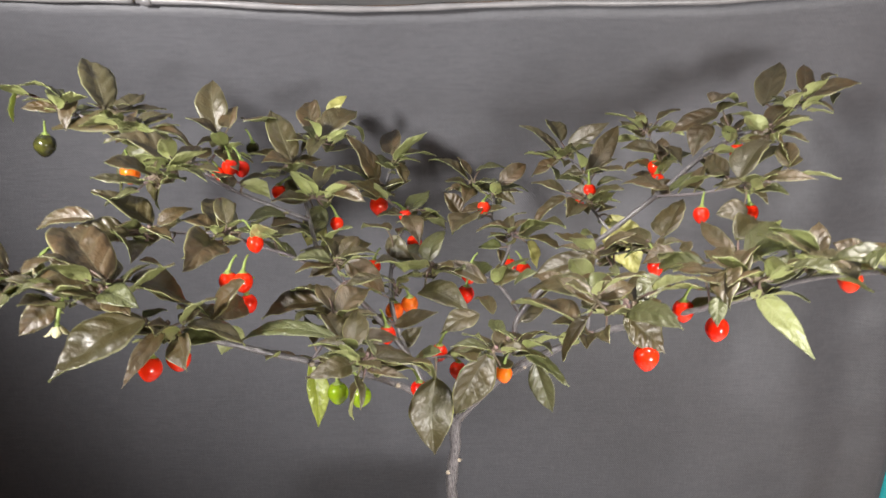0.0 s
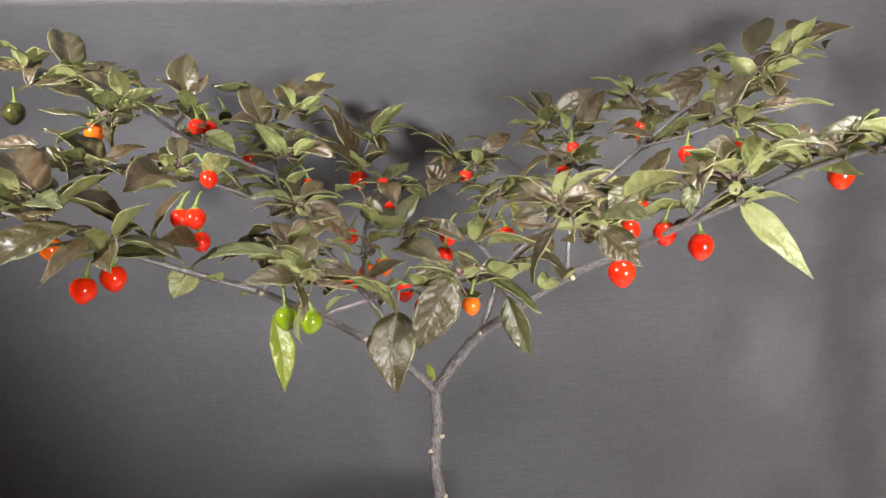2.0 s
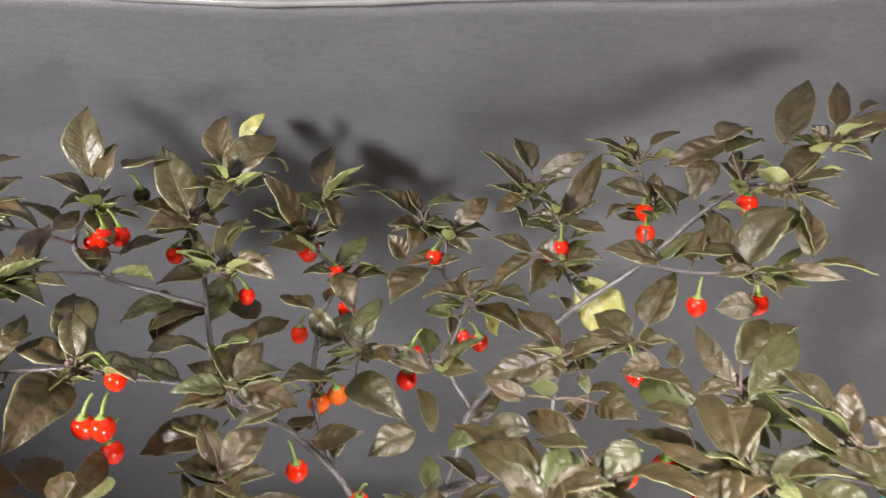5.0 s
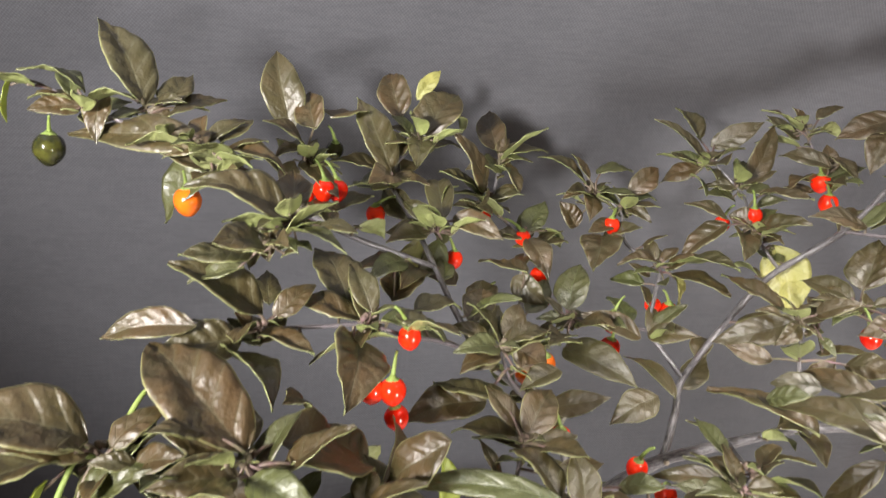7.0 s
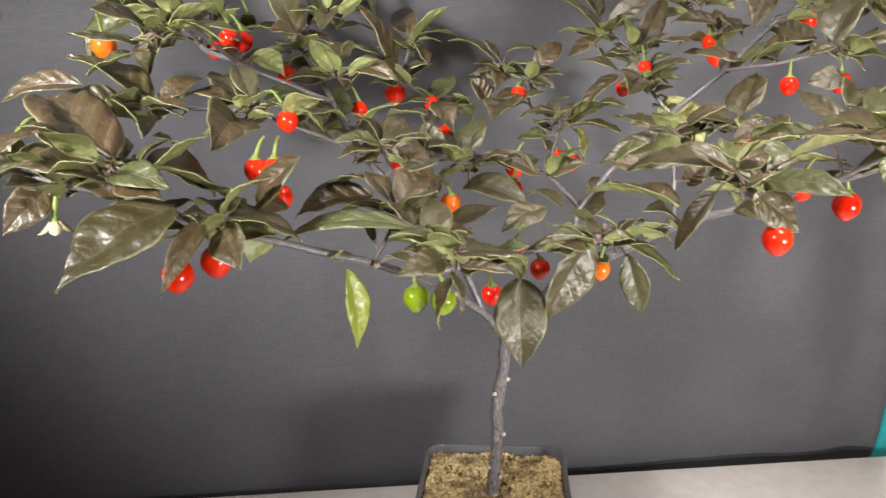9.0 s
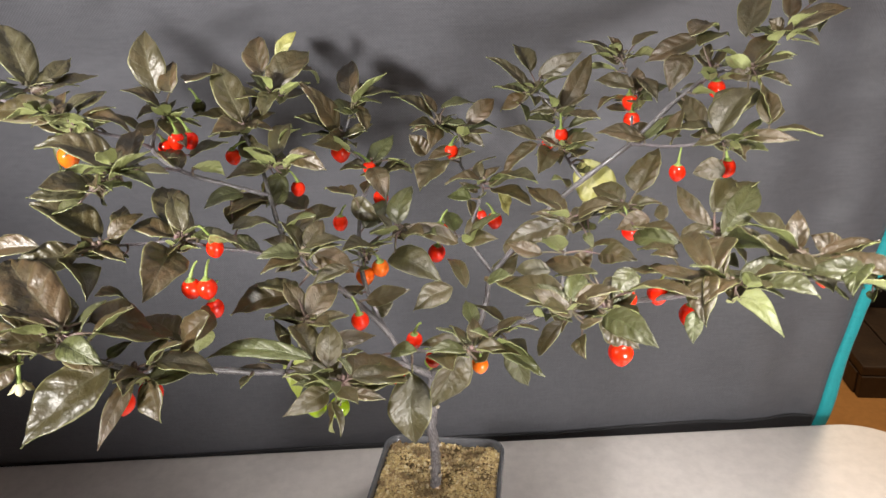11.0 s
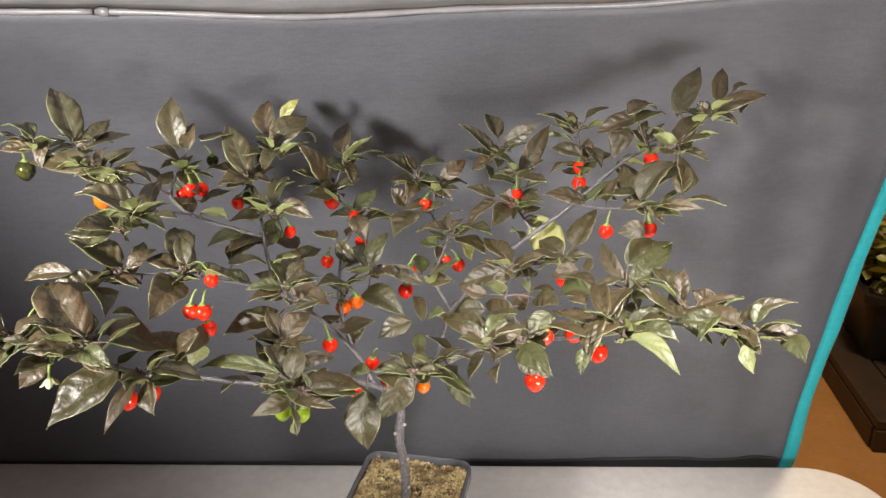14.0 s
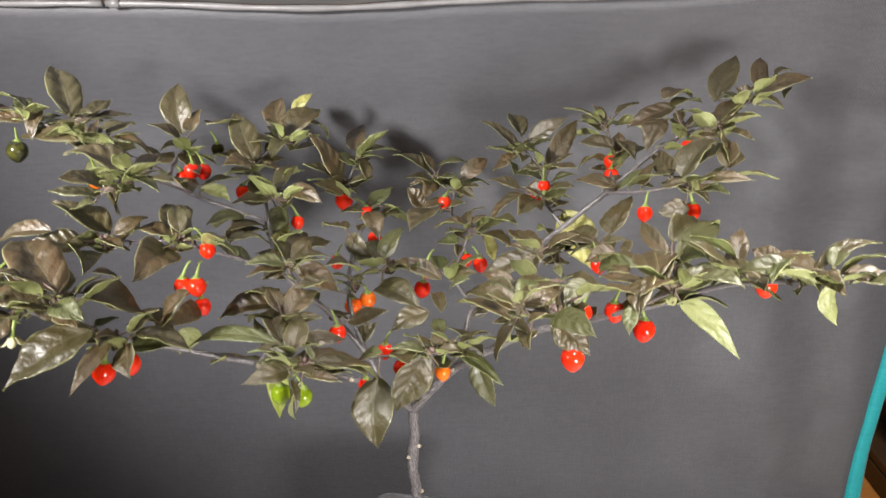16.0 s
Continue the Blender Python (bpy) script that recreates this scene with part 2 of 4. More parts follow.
# damp brown patches in the dry top layer
col = blend(t, sums(t, "MULTIPLY", spread(t, noise_at(t, 46, 3), 0.50, 0.62), 0.72), col, (0.13, 0.075, 0.035))
wire(t, col, b.inputs["Base Color"])
b.inputs["Roughness"].default_value = 0.75
GRIT = m


# ---- building helpers ----
def part(name, bm, materials, parent=None, label="", smooth=True):
    me = bpy.data.meshes.new(name)
    bm.normal_update()
    bm.to_mesh(me)
    bm.free()
    for mt in (materials if isinstance(materials, (list, tuple)) else (materials,)):
        me.materials.append(mt)
    if smooth:
        me.polygons.foreach_set("use_smooth", [True] * len(me.polygons))
    ob = new(name, me)
    ob.parent = parent
    return tagged(ob, label)


def block(lo, hi, bevel=0.0, segments=2, turn=None):
    bm = bmesh.new()
    bmesh.ops.create_cube(bm, size=1)
    for v in bm.verts:
        v.co = Vector([l + (h - l) * (c + 0.5) for l, h, c in zip(lo, hi, v.co)])
    if bevel:
        bmesh.ops.bevel(bm, geom=bm.edges[:], offset=bevel, segments=segments, affect="EDGES", profile=0.6)
    if turn:
        bm.transform(turn)
    return bm


def glide(points, steps):
    """A smooth line through points, given with their radii as (x, y, z, r)."""
    p = [Vector(q[:3]) for q in points]
    r = [q[3] for q in points]
    out = []
    for i in range(len(p) - 1):
        a, b2, c, d = p[max(i - 1, 0)], p[i], p[i + 1], p[min(i + 2, len(p) - 1)]
        for k in range(steps):
            s = k / steps
            v = 0.5 * ((2 * b2) + (c - a) * s + (2 * a - 5 * b2 + 4 * c - d) * s * s + (3 * b2 - a - 3 * c + d) * s ** 3)
            out.append((v, r[i] + (r[i + 1] - r[i]) * s))
    out.append((p[-1], r[-1]))
    return out


def tube(bm, line, sides=8, wobble=0.0, slot=0):
    """A tapered tube along a line of (point, radius), with caps and coordinates along its length."""
    uv = bm.loops.layers.uv.verify()
    rings, run, runs, ref = [], 0.0, [], None
    for i, (v, r) in enumerate(line):
        d = (line[min(i + 1, len(line) - 1)][0] - line[max(i - 1, 0)][0]).normalized()
        if ref is None:
            ref = d.orthogonal()
        ref = (ref - d * ref.dot(d)).normalized()
        q = d.cross(ref)
        if i:
            run += (v - line[i - 1][0]).length
        runs.append(run)
        ring = []
        for k in range(sides):
            a = 2 * math.pi * k / sides
            w = 1 + wobble * noise.noise(v * 260 + Vector((math.cos(a), math.sin(a), 0)))
            ring.append(bm.verts.new(v + (ref * math.cos(a) + q * math.sin(a)) * r * w))
        rings.append(ring)
    for i in range(len(rings) - 1):
        for k in range(sides):
            j = (k + 1) % sides
            fc = bm.faces.new((rings[i][k], rings[i][j], rings[i + 1][j], rings[i + 1][k]))
            fc.material_index = slot
            for lp, (uu, vv) in zip(fc.loops, ((k, runs[i]), (k + 1, runs[i]), (k + 1, runs[i + 1]), (k, runs[i + 1]))):
                lp[uv].uv = (uu / sides, vv * 60)
    bm.faces.new(list(reversed(rings[0]))).material_index = slot
    bm.faces.new(rings[-1]).material_index = slot
    return bm


def lathe(bm, profile, m, sides=16, slot=0):
    """A turned body from (radius, height) pairs, laid at the pose m."""
    rings = []
    for r, z in profile:
        if r < 1e-6:
            rings.append([bm.verts.new(m @ Vector((0, 0, z)))])
        else:
            rings.append([bm.verts.new(m @ Vector((r * math.cos(2 * math.pi * k / sides), r * math.sin(2 * math.pi * k / sides), z))) for k in range(sides)])
    for a, c in zip(rings, rings[1:]):
        for k in range(sides):
            j = (k + 1) % sides
            if len(a) == 1 and len(c) == 1:
                continue
            if len(a) == 1:
                fc = bm.faces.new((a[0], c[j], c[k]))
            elif len(c) == 1:
                fc = bm.faces.new((a[k], a[j], c[0]))
            else:
                fc = bm.faces.new((a[k], a[j], c[j], c[k]))
            fc.material_index = slot
    bmesh.ops.recalc_face_normals(bm, faces=bm.faces[:])
    return bm


# ---- room ----
tagged(part("floor", block((-2.6, -2.6, -0.05), (3.6, 3.4, 0.0)), FLOOR, smooth=False), "warm orange-brown floor under the table", "floor", kind="structure")
tagged(part("wall_north", block((-2.6, 3.4, 0.0), (3.6, 3.5, 2.5)), WALL, smooth=False), "plain warm beige painted wall", "wall", kind="structure")
tagged(part("wall_south", block((-2.6, -2.7, 0.0), (3.6, -2.6, 2.5)), WALL, smooth=False), "plain warm beige painted wall", "wall", kind="structure")
tagged(part("wall_west", block((-2.7, -2.7, 0.0), (-2.6, 3.5, 2.5)), WALL, smooth=False), "plain warm beige painted wall", "wall", kind="structure")
tagged(part("wall_east", block((3.6, -2.7, 0.0), (3.7, 3.5, 2.5)), WALL, smooth=False), "plain warm beige painted wall", "wall", kind="structure")
tagged(part("ceiling", block((-2.7, -2.7, 2.5), (3.7, 3.5, 2.55)), CEILING, smooth=False), "plain off-white ceiling", "ceiling", kind="structure")


# ---- table ----
def slab(x0, x1, y0, y1, z0, z1, radius, lip):
    """A flat top with rounded corners and a rolled upper edge."""
    def outline(inset):
        pts = []
        for cx, cy, a0 in ((x1, y1, 0), (x0, y1, 90), (x0, y0, 180), (x1, y0, 270)):
            mx, my = cx - radius * (1 if cx == x1 else -1), cy - radius * (1 if cy == y1 else -1)
            for k in range(13):
                a = radians(a0 + 7.5 * k)
                pts.append((mx + (radius - inset) * math.cos(a), my + (radius - inset) * math.sin(a)))
        return pts
    bm = bmesh.new()
    rings = []
    for inset, z in [(0.004, z0), (0.0, z0 + 0.006), (0.0, z1 - lip)] + [(lip * (1 - math.cos(radians(a))), z1 - lip + lip * math.sin(radians(a))) for a in (25, 50, 70, 90)]:
        rings.append([bm.verts.new((x, y, z)) for x, y in outline(inset)])
    for a, c in zip(rings, rings[1:]):
        for k in range(len(a)):
            j = (k + 1) % len(a)
            bm.faces.new((a[k], a[j], c[j], c[k]))
    bm.faces.new(list(reversed(rings[0])))
    bm.faces.new(rings[-1])
    return bm


TABLE_Z = 0.74
table = tagged(new("folding_table"), "off-white moulded plastic folding table with rounded corners", "table")
table.matrix_world = pose(0, 0.6965, 0, 0, 0, -1.1)
part("tabletop", slab(-0.98, 0.525, -0.74, 0.0, TABLE_Z - 0.045, TABLE_Z, 0.075, 0.008), TABLE, table, "off-white pebbled plastic top")
for x in (-0.80, 0.36):
    for y in (-0.62, -0.10):
        part("leg", tube(bmesh.new(), [(Vector((x, y, 0.0)), 0.0125), (Vector((x, y, TABLE_Z - 0.046)), 0.0125)], 12), STEEL, table, "grey steel leg")


# ---- fabric backdrop ----
def cloth_y(z):
    """How far back the panel hangs at a height: it leans forward towards its top seam."""
    zs, ys = (0.55, 0.70, 0.74, 1.0, 1.17, 1.262, 1.4), (0.724, 0.712, 0.708, 0.680, 0.634, 0.576, 0.490)
    return float(np.interp(z, zs, ys))


def cloth_right(z):
    return float(np.interp(z, (0.55, 0.733, 0.814, 0.905, 1.007, 1.09, 1.27), (0.418, 0.444, 0.448, 0.457, 0.469, 0.471, 0.476)))


def seam_z(x):
    return 1.2534 + 0.0115 * min(1.0, ((x + 0.04) / 0.34) ** 2) + 0.0015 * math.sin(x * 23)


def ripple(x, z):
    """Soft folds: broad waves, and upright creases towards the free edge."""
    w = 0.0065 * noise.noise(Vector((x * 2.2, 3.1, z * 2.6))) + 0.0035 * noise.noise(Vector((x * 7, 1.7, z * 6)))
    edge = max(0.0, min(1.0, (x - 0.2) / 0.2)) * max(0.0, min(1.0, (0.475 - x) / 0.05))
    w += edge * 0.0075 * math.sin((x + 0.10 * z) * 62 + 2.0 * noise.noise(Vector((x * 3, 0, z * 3)))) * (0.55 + 0.45 * noise.noise(Vector((x * 9, 5, z * 5))))
    w += edge * 0.0028 * noise.noise(Vector((x * 34, 9, z * 26)))
    return w


backdrop = tagged(new("fabric_backdrop"), "grey woven fabric backdrop with teal edge binding behind the table", "backdrop")
backdrop.location = (0, 0, 0)
bm = bmesh.new()
NX, NZ = 150, 64
grid = []
for i in range(NX + 1):
    col = []
    for j in range(NZ + 1):
        s, q = i / NX, j / NZ
        x0 = -1.0 + s * 1.46
        z = 0.60 + q * (seam_z(x0) - 0.60)
        x = -1.0 + s * (cloth_right(z) + 1.0)
        fade = min(1.0, (1 - q) * 9)
        col.append(bm.verts.new((x, cloth_y(z) - ripple(x, z) * fade, z)))
    grid.append(col)
for i in range(NX):
    for j in range(NZ):
        bm.faces.new((grid[i][j], grid[i + 1][j], grid[i + 1][j + 1], grid[i][j + 1]))
panel = part("back_panel", bm, CLOTH, backdrop, "dull grey woven back panel")
sol = panel.modifiers.new("thickness", "SOLIDIFY")
sol.thickness, sol.offset = 0.0012, -1

bm = bmesh.new()
grid = []
for i in range(121):
    col = []
    for j in range(25):
        s, q = i / 120, j / 24
        x = -1.0 + s * 1.47
        puck = 0.024 * abs(noise.noise(Vector((x * 6 + q * 3.5, 2.0, q * 4)))) + 0.010 * noise.noise(Vector((x * 24 + q * 14, 4.0, q * 5))) + 0.005 * noise.noise(Vector((x * 46 - q * 30, 7.0, q * 8)))
        z = seam_z(x) + 0.003 + q * 0.26 + puck * min(1, q * 9)
        y = 0.5745 - q * 0.34 - 0.5 * puck * min(1, q * 9)
        col.append(bm.verts.new((x, y, z)))
    grid.append(col)
for i in range(120):
    for j in range(24):
        bm.faces.new((grid[i][j], grid[i + 1][j], grid[i + 1][j + 1], grid[i][j + 1]))
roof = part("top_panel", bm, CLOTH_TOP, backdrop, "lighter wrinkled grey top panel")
sol = roof.modifiers.new("thickness", "SOLIDIFY")
sol.thickness, sol.offset = 0.0012, -1

line = [(Vector((-1.0 + 0.012 * k, 0.5725 + 0.0006 * math.sin(k * 0.7), seam_z(-1.0 + 0.012 * k))), 0.0024 + 0.0003 * math.sin(k * 1.3)) for k in range(65)]
part("seam_piping", tube(bmesh.new(), line, 10), PIPING, backdrop, "pale satin piping along the top seam")
line = [(Vector((-0.229 + 0.012 * k, 0.5725 + 0.0006 * math.sin(k * 0.9), seam_z(-0.229 + 0.012 * k))), 0.0024 + 0.0003 * math.sin(k * 1.1)) for k in range(58)]
part("seam_piping", tube(bmesh.new(), line, 10), PIPING, backdrop, "pale satin piping along the top seam")
line = [(Vector((x, 0.5725, seam_z(x))), 0.0037) for x in (-0.226, -0.222, -0.218)]
part("piping_collar", tube(bmesh.new(), line, 10), PIPING, backdrop)

bm = bmesh.new()
rows = []
for k in range(141):
    x = -1.0 + k * 0.01026
    top = 0.7368 + 0.0025 * noise.noise(Vector((x * 9, 0.4, 0))) + 0.0012 * noise.noise(Vector((x * 40, 2.4, 0)))
    rows.append([bm.verts.new((x, cloth_y(z) - ripple(x, z) - out, z)) for out, z in ((0.0015, 0.605), (0.0035, 0.61), (0.0038, top - 0.002), (0.0030, top), (0.0012, top - 0.0005))])
for a, c in zip(rows, rows[1:]):
    for k in range(4):
        bm.faces.new((a[k], c[k], c[k + 1], a[k + 1]))
bmesh.ops.recalc_face_normals(bm, faces=bm.faces[:])
part("bottom_hem", bm, HEM, backdrop, "black bottom hem")

bm = bmesh.new()
rows = []
for k in range(71):
    z = 0.60 + k * 0.0095
    xr, y = cloth_right(z), cloth_y(z) - ripple(cloth_right(z), z)
    wide = 0.0155 - 0.0015 * math.sin(k * 0.31)
    rows.append([bm.verts.new((xr + dx * wide - 0.002, y + dy, z)) for dx, dy in ((0, -0.0012), (0.25, -0.0030), (0.8, -0.0030), (1.0, -0.0004), (0.8, 0.0022), (0, 0.0022))])
for a, c in zip(rows, rows[1:]):
    for k in range(6):
        j = (k + 1) % 6
        bm.faces.new((a[k], a[j], c[j], c[k]))
bm.faces.new(list(reversed(rows[0])))
bm.faces.new(rows[-1])
part("edge_binding", bm, TEAL, backdrop, "teal stitched edge binding")


# ---- pot with grit ----
pot = tagged(new("plant_pot"), "dark translucent grey square plastic pot standing on the table", "plant pot")
POT_TURN = -11.0
pot.matrix_world = pose(0.009, 0.5095, TABLE_Z, 0, 0, POT_TURN)
pot.scale = (1.06, 1.06, 1.025)


def square_ring(bm, half, z, radius):
    ring = []
    for sx, sy, a0 in ((1, 1, 0), (-1, 1, 90), (-1, -1, 180), (1, -1, 270)):
        for k in range(6):
            a = radians(a0 + 18 * k)
            ring.append(bm.verts.new((sx * (half - radius) + radius * math.cos(a), sy * (half - radius) + radius * math.sin(a), z)))
    return ring


def stack(bm, levels, close=(True, True)):
    rings = [square_ring(bm, *lv) for lv in levels]
    for a, c in zip(rings, rings[1:]):
        for k in range(len(a)):
            j = (k + 1) % len(a)
            bm.faces.new((a[k], a[j], c[j], c[k]))
    if close[0]:
        bm.faces.new(list(reversed(rings[0])))
    if close[1]:
        bm.faces.new(rings[-1])
    return bm


part("pot_body", stack(bmesh.new(), [(0.033, 0.0, 0.008), (0.0345, 0.004, 0.009), (0.0435, 0.092, 0.010), (0.0435, 0.094, 0.010), (0.0425, 0.094, 0.0095), (0.0405, 0.080, 0.0095)]), POT, pot, "tapered square pot wall", smooth=False)
part("pot_rim", stack(bmesh.new(), [(0.0437, 0.092, 0.0105), (0.0475, 0.0925, 0.012), (0.0482, 0.096, 0.012), (0.0482, 0.105, 0.012), (0.0474, 0.1075, 0.012), (0.0462, 0.1078, 0.011), (0.0452, 0.1065, 0.011), (0.0440, 0.092, 0.0105)], (False, False)), POT, pot, "rounded raised rim")
part("soil", stack(bmesh.new(), [(0.0400, 0.080, 0.009), (0.0440, 0.0985, 0.010), (0.0442, 0.1005, 0.010)]), DIRT, pot, "damp brown potting mix")

rng = random.Random(4)
verts, faces = [], []
ico = [(0, 0, 1), (0.89, 0, 0.45), (0.28, 0.85, 0.45), (-0.72, 0.53, 0.45), (-0.72, -0.53, 0.45), (0.28, -0.85, 0.45), (0.72, 0.53, -0.45), (-0.28, 0.85, -0.45), (-0.89, 0, -0.45), (-0.28, -0.85, -0.45), (0.72, -0.53, -0.45), (0, 0, -1)]
tri = [(0, 1, 2), (0, 2, 3), (0, 3, 4), (0, 4, 5), (0, 5, 1), (1, 6, 2), (2, 7, 3), (3, 8, 4), (4, 9, 5), (5, 10, 1), (6, 7, 2), (7, 8, 3), (8, 9, 4), (9, 10, 5), (10, 6, 1), (11, 7, 6), (11, 8, 7), (11, 9, 8), (11, 10, 9), (11, 6, 10)]
for n in range(7500):
    x, y = rng.uniform(-0.0440, 0.0440), rng.uniform(-0.0440, 0.0440)
    hole = noise.noise(Vector((x * 60, y * 60, 3)))
    if hole > 0.28 and rng.random() < 0.75:
        continue
    s = rng.choice((0.0005, 0.0006, 0.0007, 0.0008, 0.0010, 0.0013, 0.0017))
    z = 0.1010 + 0.002 * noise.noise(Vector((x * 40, y * 40, 0))) + rng.uniform(-0.0004, 0.0012)
    turn = Euler((rng.uniform(0, 6), rng.uniform(0, 6), rng.uniform(0, 6))).to_matrix()
    k0 = len(verts)
    st = Vector((rng.uniform(0.7, 1.3), rng.uniform(0.7, 1.2), rng.uniform(0.5, 1)))
    verts += [tuple(turn @ Vector((v[0] * s * st[0], v[1] * s * st[1], v[2] * s * st[2])) + Vector((x, y, z))) for v in ico]
    faces += [tuple(k0 + k for k in fc) for fc in tri]
me = bpy.data.meshes.new("grit")
me.from_pydata(verts, [], faces)
me.materials.append(GRIT)
grit = new("grit", me)
grit.parent = pot
tagged(grit, "loose tan and brown vermiculite grit", kind="stuff")

tag = tagged(new("plant_label"), "white plastic plant label stuck into the grit", "plant label")
tag.matrix_world = pose(-0.0105, 0.4765, TABLE_Z + 0.0972, -58, 0, -4)
bm = bmesh.new()
lo, hi = [], []
for x, y in [(-0.0075, -0.004), (0.0075, -0.004)] + [(0.0075 * math.cos(radians(a)), 0.011 + 0.006 * math.sin(radians(a))) for a in range(0, 181, 15)]:
    lo.append(bm.verts.new((x, y, 0)))
    hi.append(bm.verts.new((x, y, 0.0008)))
bm.faces.new(list(reversed(lo)))
bm.faces.new(hi)
for k in range(len(lo)):
    j = (k + 1) % len(lo)
    bm.faces.new((lo[k], lo[j], hi[j], hi[k]))
part("label_blade", bm, TAG, tag, smooth=False)
for y, x0, x1 in ((0.011, -0.004, 0.003), (0.0075, -0.0035, 0.0045)):
    part("ink_mark", block((x0, y, 0.0009), (x1, y + 0.0009, 0.0012)), INK, tag, "dark handwritten mark", smooth=False)


# ---- chilli plant: lengths in millimetres below ----
plant = tagged(new("chilli_plant"), "bonsai chilli plant with dark bronze leaves and small red fruits", "plant")
plant.location = (0.007, 0.5085, TABLE_Z + 0.096)
HOME = plant.matrix_world.copy()
HOME.translation = plant.location
HOME = HOME.inverted()
STEMS = []


def mil(p):
    return Vector(p) / 1000


def limb(name, points, skin, label="", sides=9, keep=True):
    """A woody limb through points (x, y, z, radius) in millimetres."""
    slim = 0.84 if name in ("trunk", "root") else 0.66
    line = glide([(x / 1000, y / 1000, z / 1000, slim * r / 1000) for x, y, z, r in points], 7)
    if keep:
        STEMS.extend(v for v, r in line)
    line = [(v + 0.22 * r * noise.noise_vector(v * 90), r * (1 + 0.12 * noise.noise(v * 150))) for v, r in line]
    bm = tube(bmesh.new(), line, sides, 0.22)
    bm.transform(HOME)
    return part(name, bm, skin, plant, label)


FORK = (8, 465, 972)
limb("trunk", [(7, 509, 828, 6.6), (7, 506, 842, 5.2), (8, 500, 866, 4.6), (8, 491, 892, 4.4), (6, 480, 922, 4.5), (8, 472, 950, 4.2), (8, 465, 974, 4.8)], BARK, "grey ridged woody trunk", 14)
limb("root", [(9, 497, 828, 5.0), (9, 501, 838, 4.4), (8, 505, 850, 2.2)], ROOT, "tan root flare at the soil", 10, False)
limb("root", [(14, 507, 828, 3.4), (11, 507, 838, 3.0), (9, 506, 846, 1.6)], ROOT, "", 8, False)
limb("branch", [FORK + (4.0,), (-8, 447, 992, 3.1), (-27, 425, 1011, 3.0), (-46, 390, 1030, 2.7), (-67, 360, 1046, 2.4), (-100, 345, 1059, 2.3), (-125, 328, 1071, 2.1), (-148, 326, 1081, 1.8), (-171, 323, 1088, 1.6), (-194, 327, 1095, 1.2)], BARK, "long low limb")
limb("branch", [(-8, 447, 992, 2.9), (-20, 444, 1020, 2.6), (-42, 436, 1052, 2.5), (-66, 425, 1078, 2.4), (-76, 440, 1092, 2.2), (-84, 462, 1106, 2.0), (-92, 486, 1120, 1.8), (-104, 506, 1138, 1.5), (-94, 520, 1150, 1.2)], BARK, "inner limb")
limb("branch", [(-66, 425, 1078, 1.6), (-84, 408, 1092, 1.3), (-102, 398, 1100, 1.3), (-117, 392, 1107, 1.2), (-136, 388, 1108, 1.1), (-155, 382, 1110, 1.0)], TWIG)
limb("branch", [(-84, 462, 1106, 1.9), (-106, 455, 1116, 1.9), (-130, 451, 1127, 2.0), (-150, 470, 1136, 2.0), (-146, 484, 1150, 1.3)], BARK)
limb("branch", [(-150, 470, 1136, 1.7), (-160, 452, 1148, 1.5), (-180, 440, 1157, 1.3), (-200, 446, 1165, 1.2), (-232, 457, 1175, 1.1), (-246, 461, 1181, 0.9)], TWIG)
limb("branch", [(-130, 451, 1127, 1.4), (-138, 425, 1137, 1.3), (-145, 405, 1143, 1.1), (-152, 394, 1139, 1.0)], TWIG)
limb("branch", [(-20, 444, 1020, 2.4), (-30, 458, 1040, 2.3), (-34, 470, 1060, 2.2), (-33, 498, 1084, 2.1), (-26, 522, 1100, 1.9), (-42, 536, 1116, 1.5), (-38, 552, 1136, 1.3)], BARK)
limb("branch", [FORK + (5.6,), (20, 455, 990, 5.3), (36, 446, 1009, 5.0), (60, 430, 1028, 4.0), (84, 416, 1044, 3.2), (110, 392, 1058, 2.6), (132, 370, 1071, 2.4), (152, 356, 1081, 2.2), (170, 342, 1092, 2.0), (194, 314, 1102, 1.8), (206, 303, 1106, 1.5), (224, 297, 1110, 1.1)], BARK, "long low limb")
limb("branch", [(36, 446, 1009, 3.0), (44, 456, 1028, 2.7), (50, 465, 1045, 2.6), (78, 482, 1069, 2.5), (100, 494, 1085, 2.6), (114, 499, 1094, 2.7), (142, 492, 1119, 2.4), (172, 502, 1142, 2.1), (198, 508, 1158, 1.8), (216, 496, 1163, 1.5), (232, 508, 1172, 1.3), (248, 518, 1181, 1.1)], BARK, "rising limb")
limb("branch", [(50, 465, 1045, 2.0), (40, 478, 1058, 1.8), (36, 484, 1064, 1.7), (44, 500, 1078, 1.7), (48, 510, 1092, 1.6), (36, 530, 1098, 1.5), (37, 548, 1113, 1.3), (24, 558, 1120, 1.1)], BARK)
limb("branch", [(114, 499, 1094, 1.8), (106, 506, 1105, 1.5), (101, 512, 1114, 1.4), (105, 535, 1128, 1.2), (92, 550, 1143, 1.0)], BARK)
limb("branch", [(142, 492, 1119, 1.5), (150, 518, 1130, 1.3), (156, 537, 1138, 1.2), (154, 556, 1158, 1.0)], TWIG)
limb("branch", [(142, 492, 1119, 1.5), (160, 470, 1122, 1.3), (184, 451, 1129, 1.2), (212, 438, 1134, 0.9)], TWIG)
limb("branch", [(84, 416, 1044, 2.2), (86, 424, 1062, 1.7), (92, 438, 1084, 1.4), (110, 447, 1088, 1.2), (130, 452, 1090, 1.0)], BARK)
limb("branch", [(110, 392, 1058, 1.6), (100, 372, 1066, 1.4), (92, 357, 1074, 1.3), (71, 338, 1083, 1.0)], TWIG)
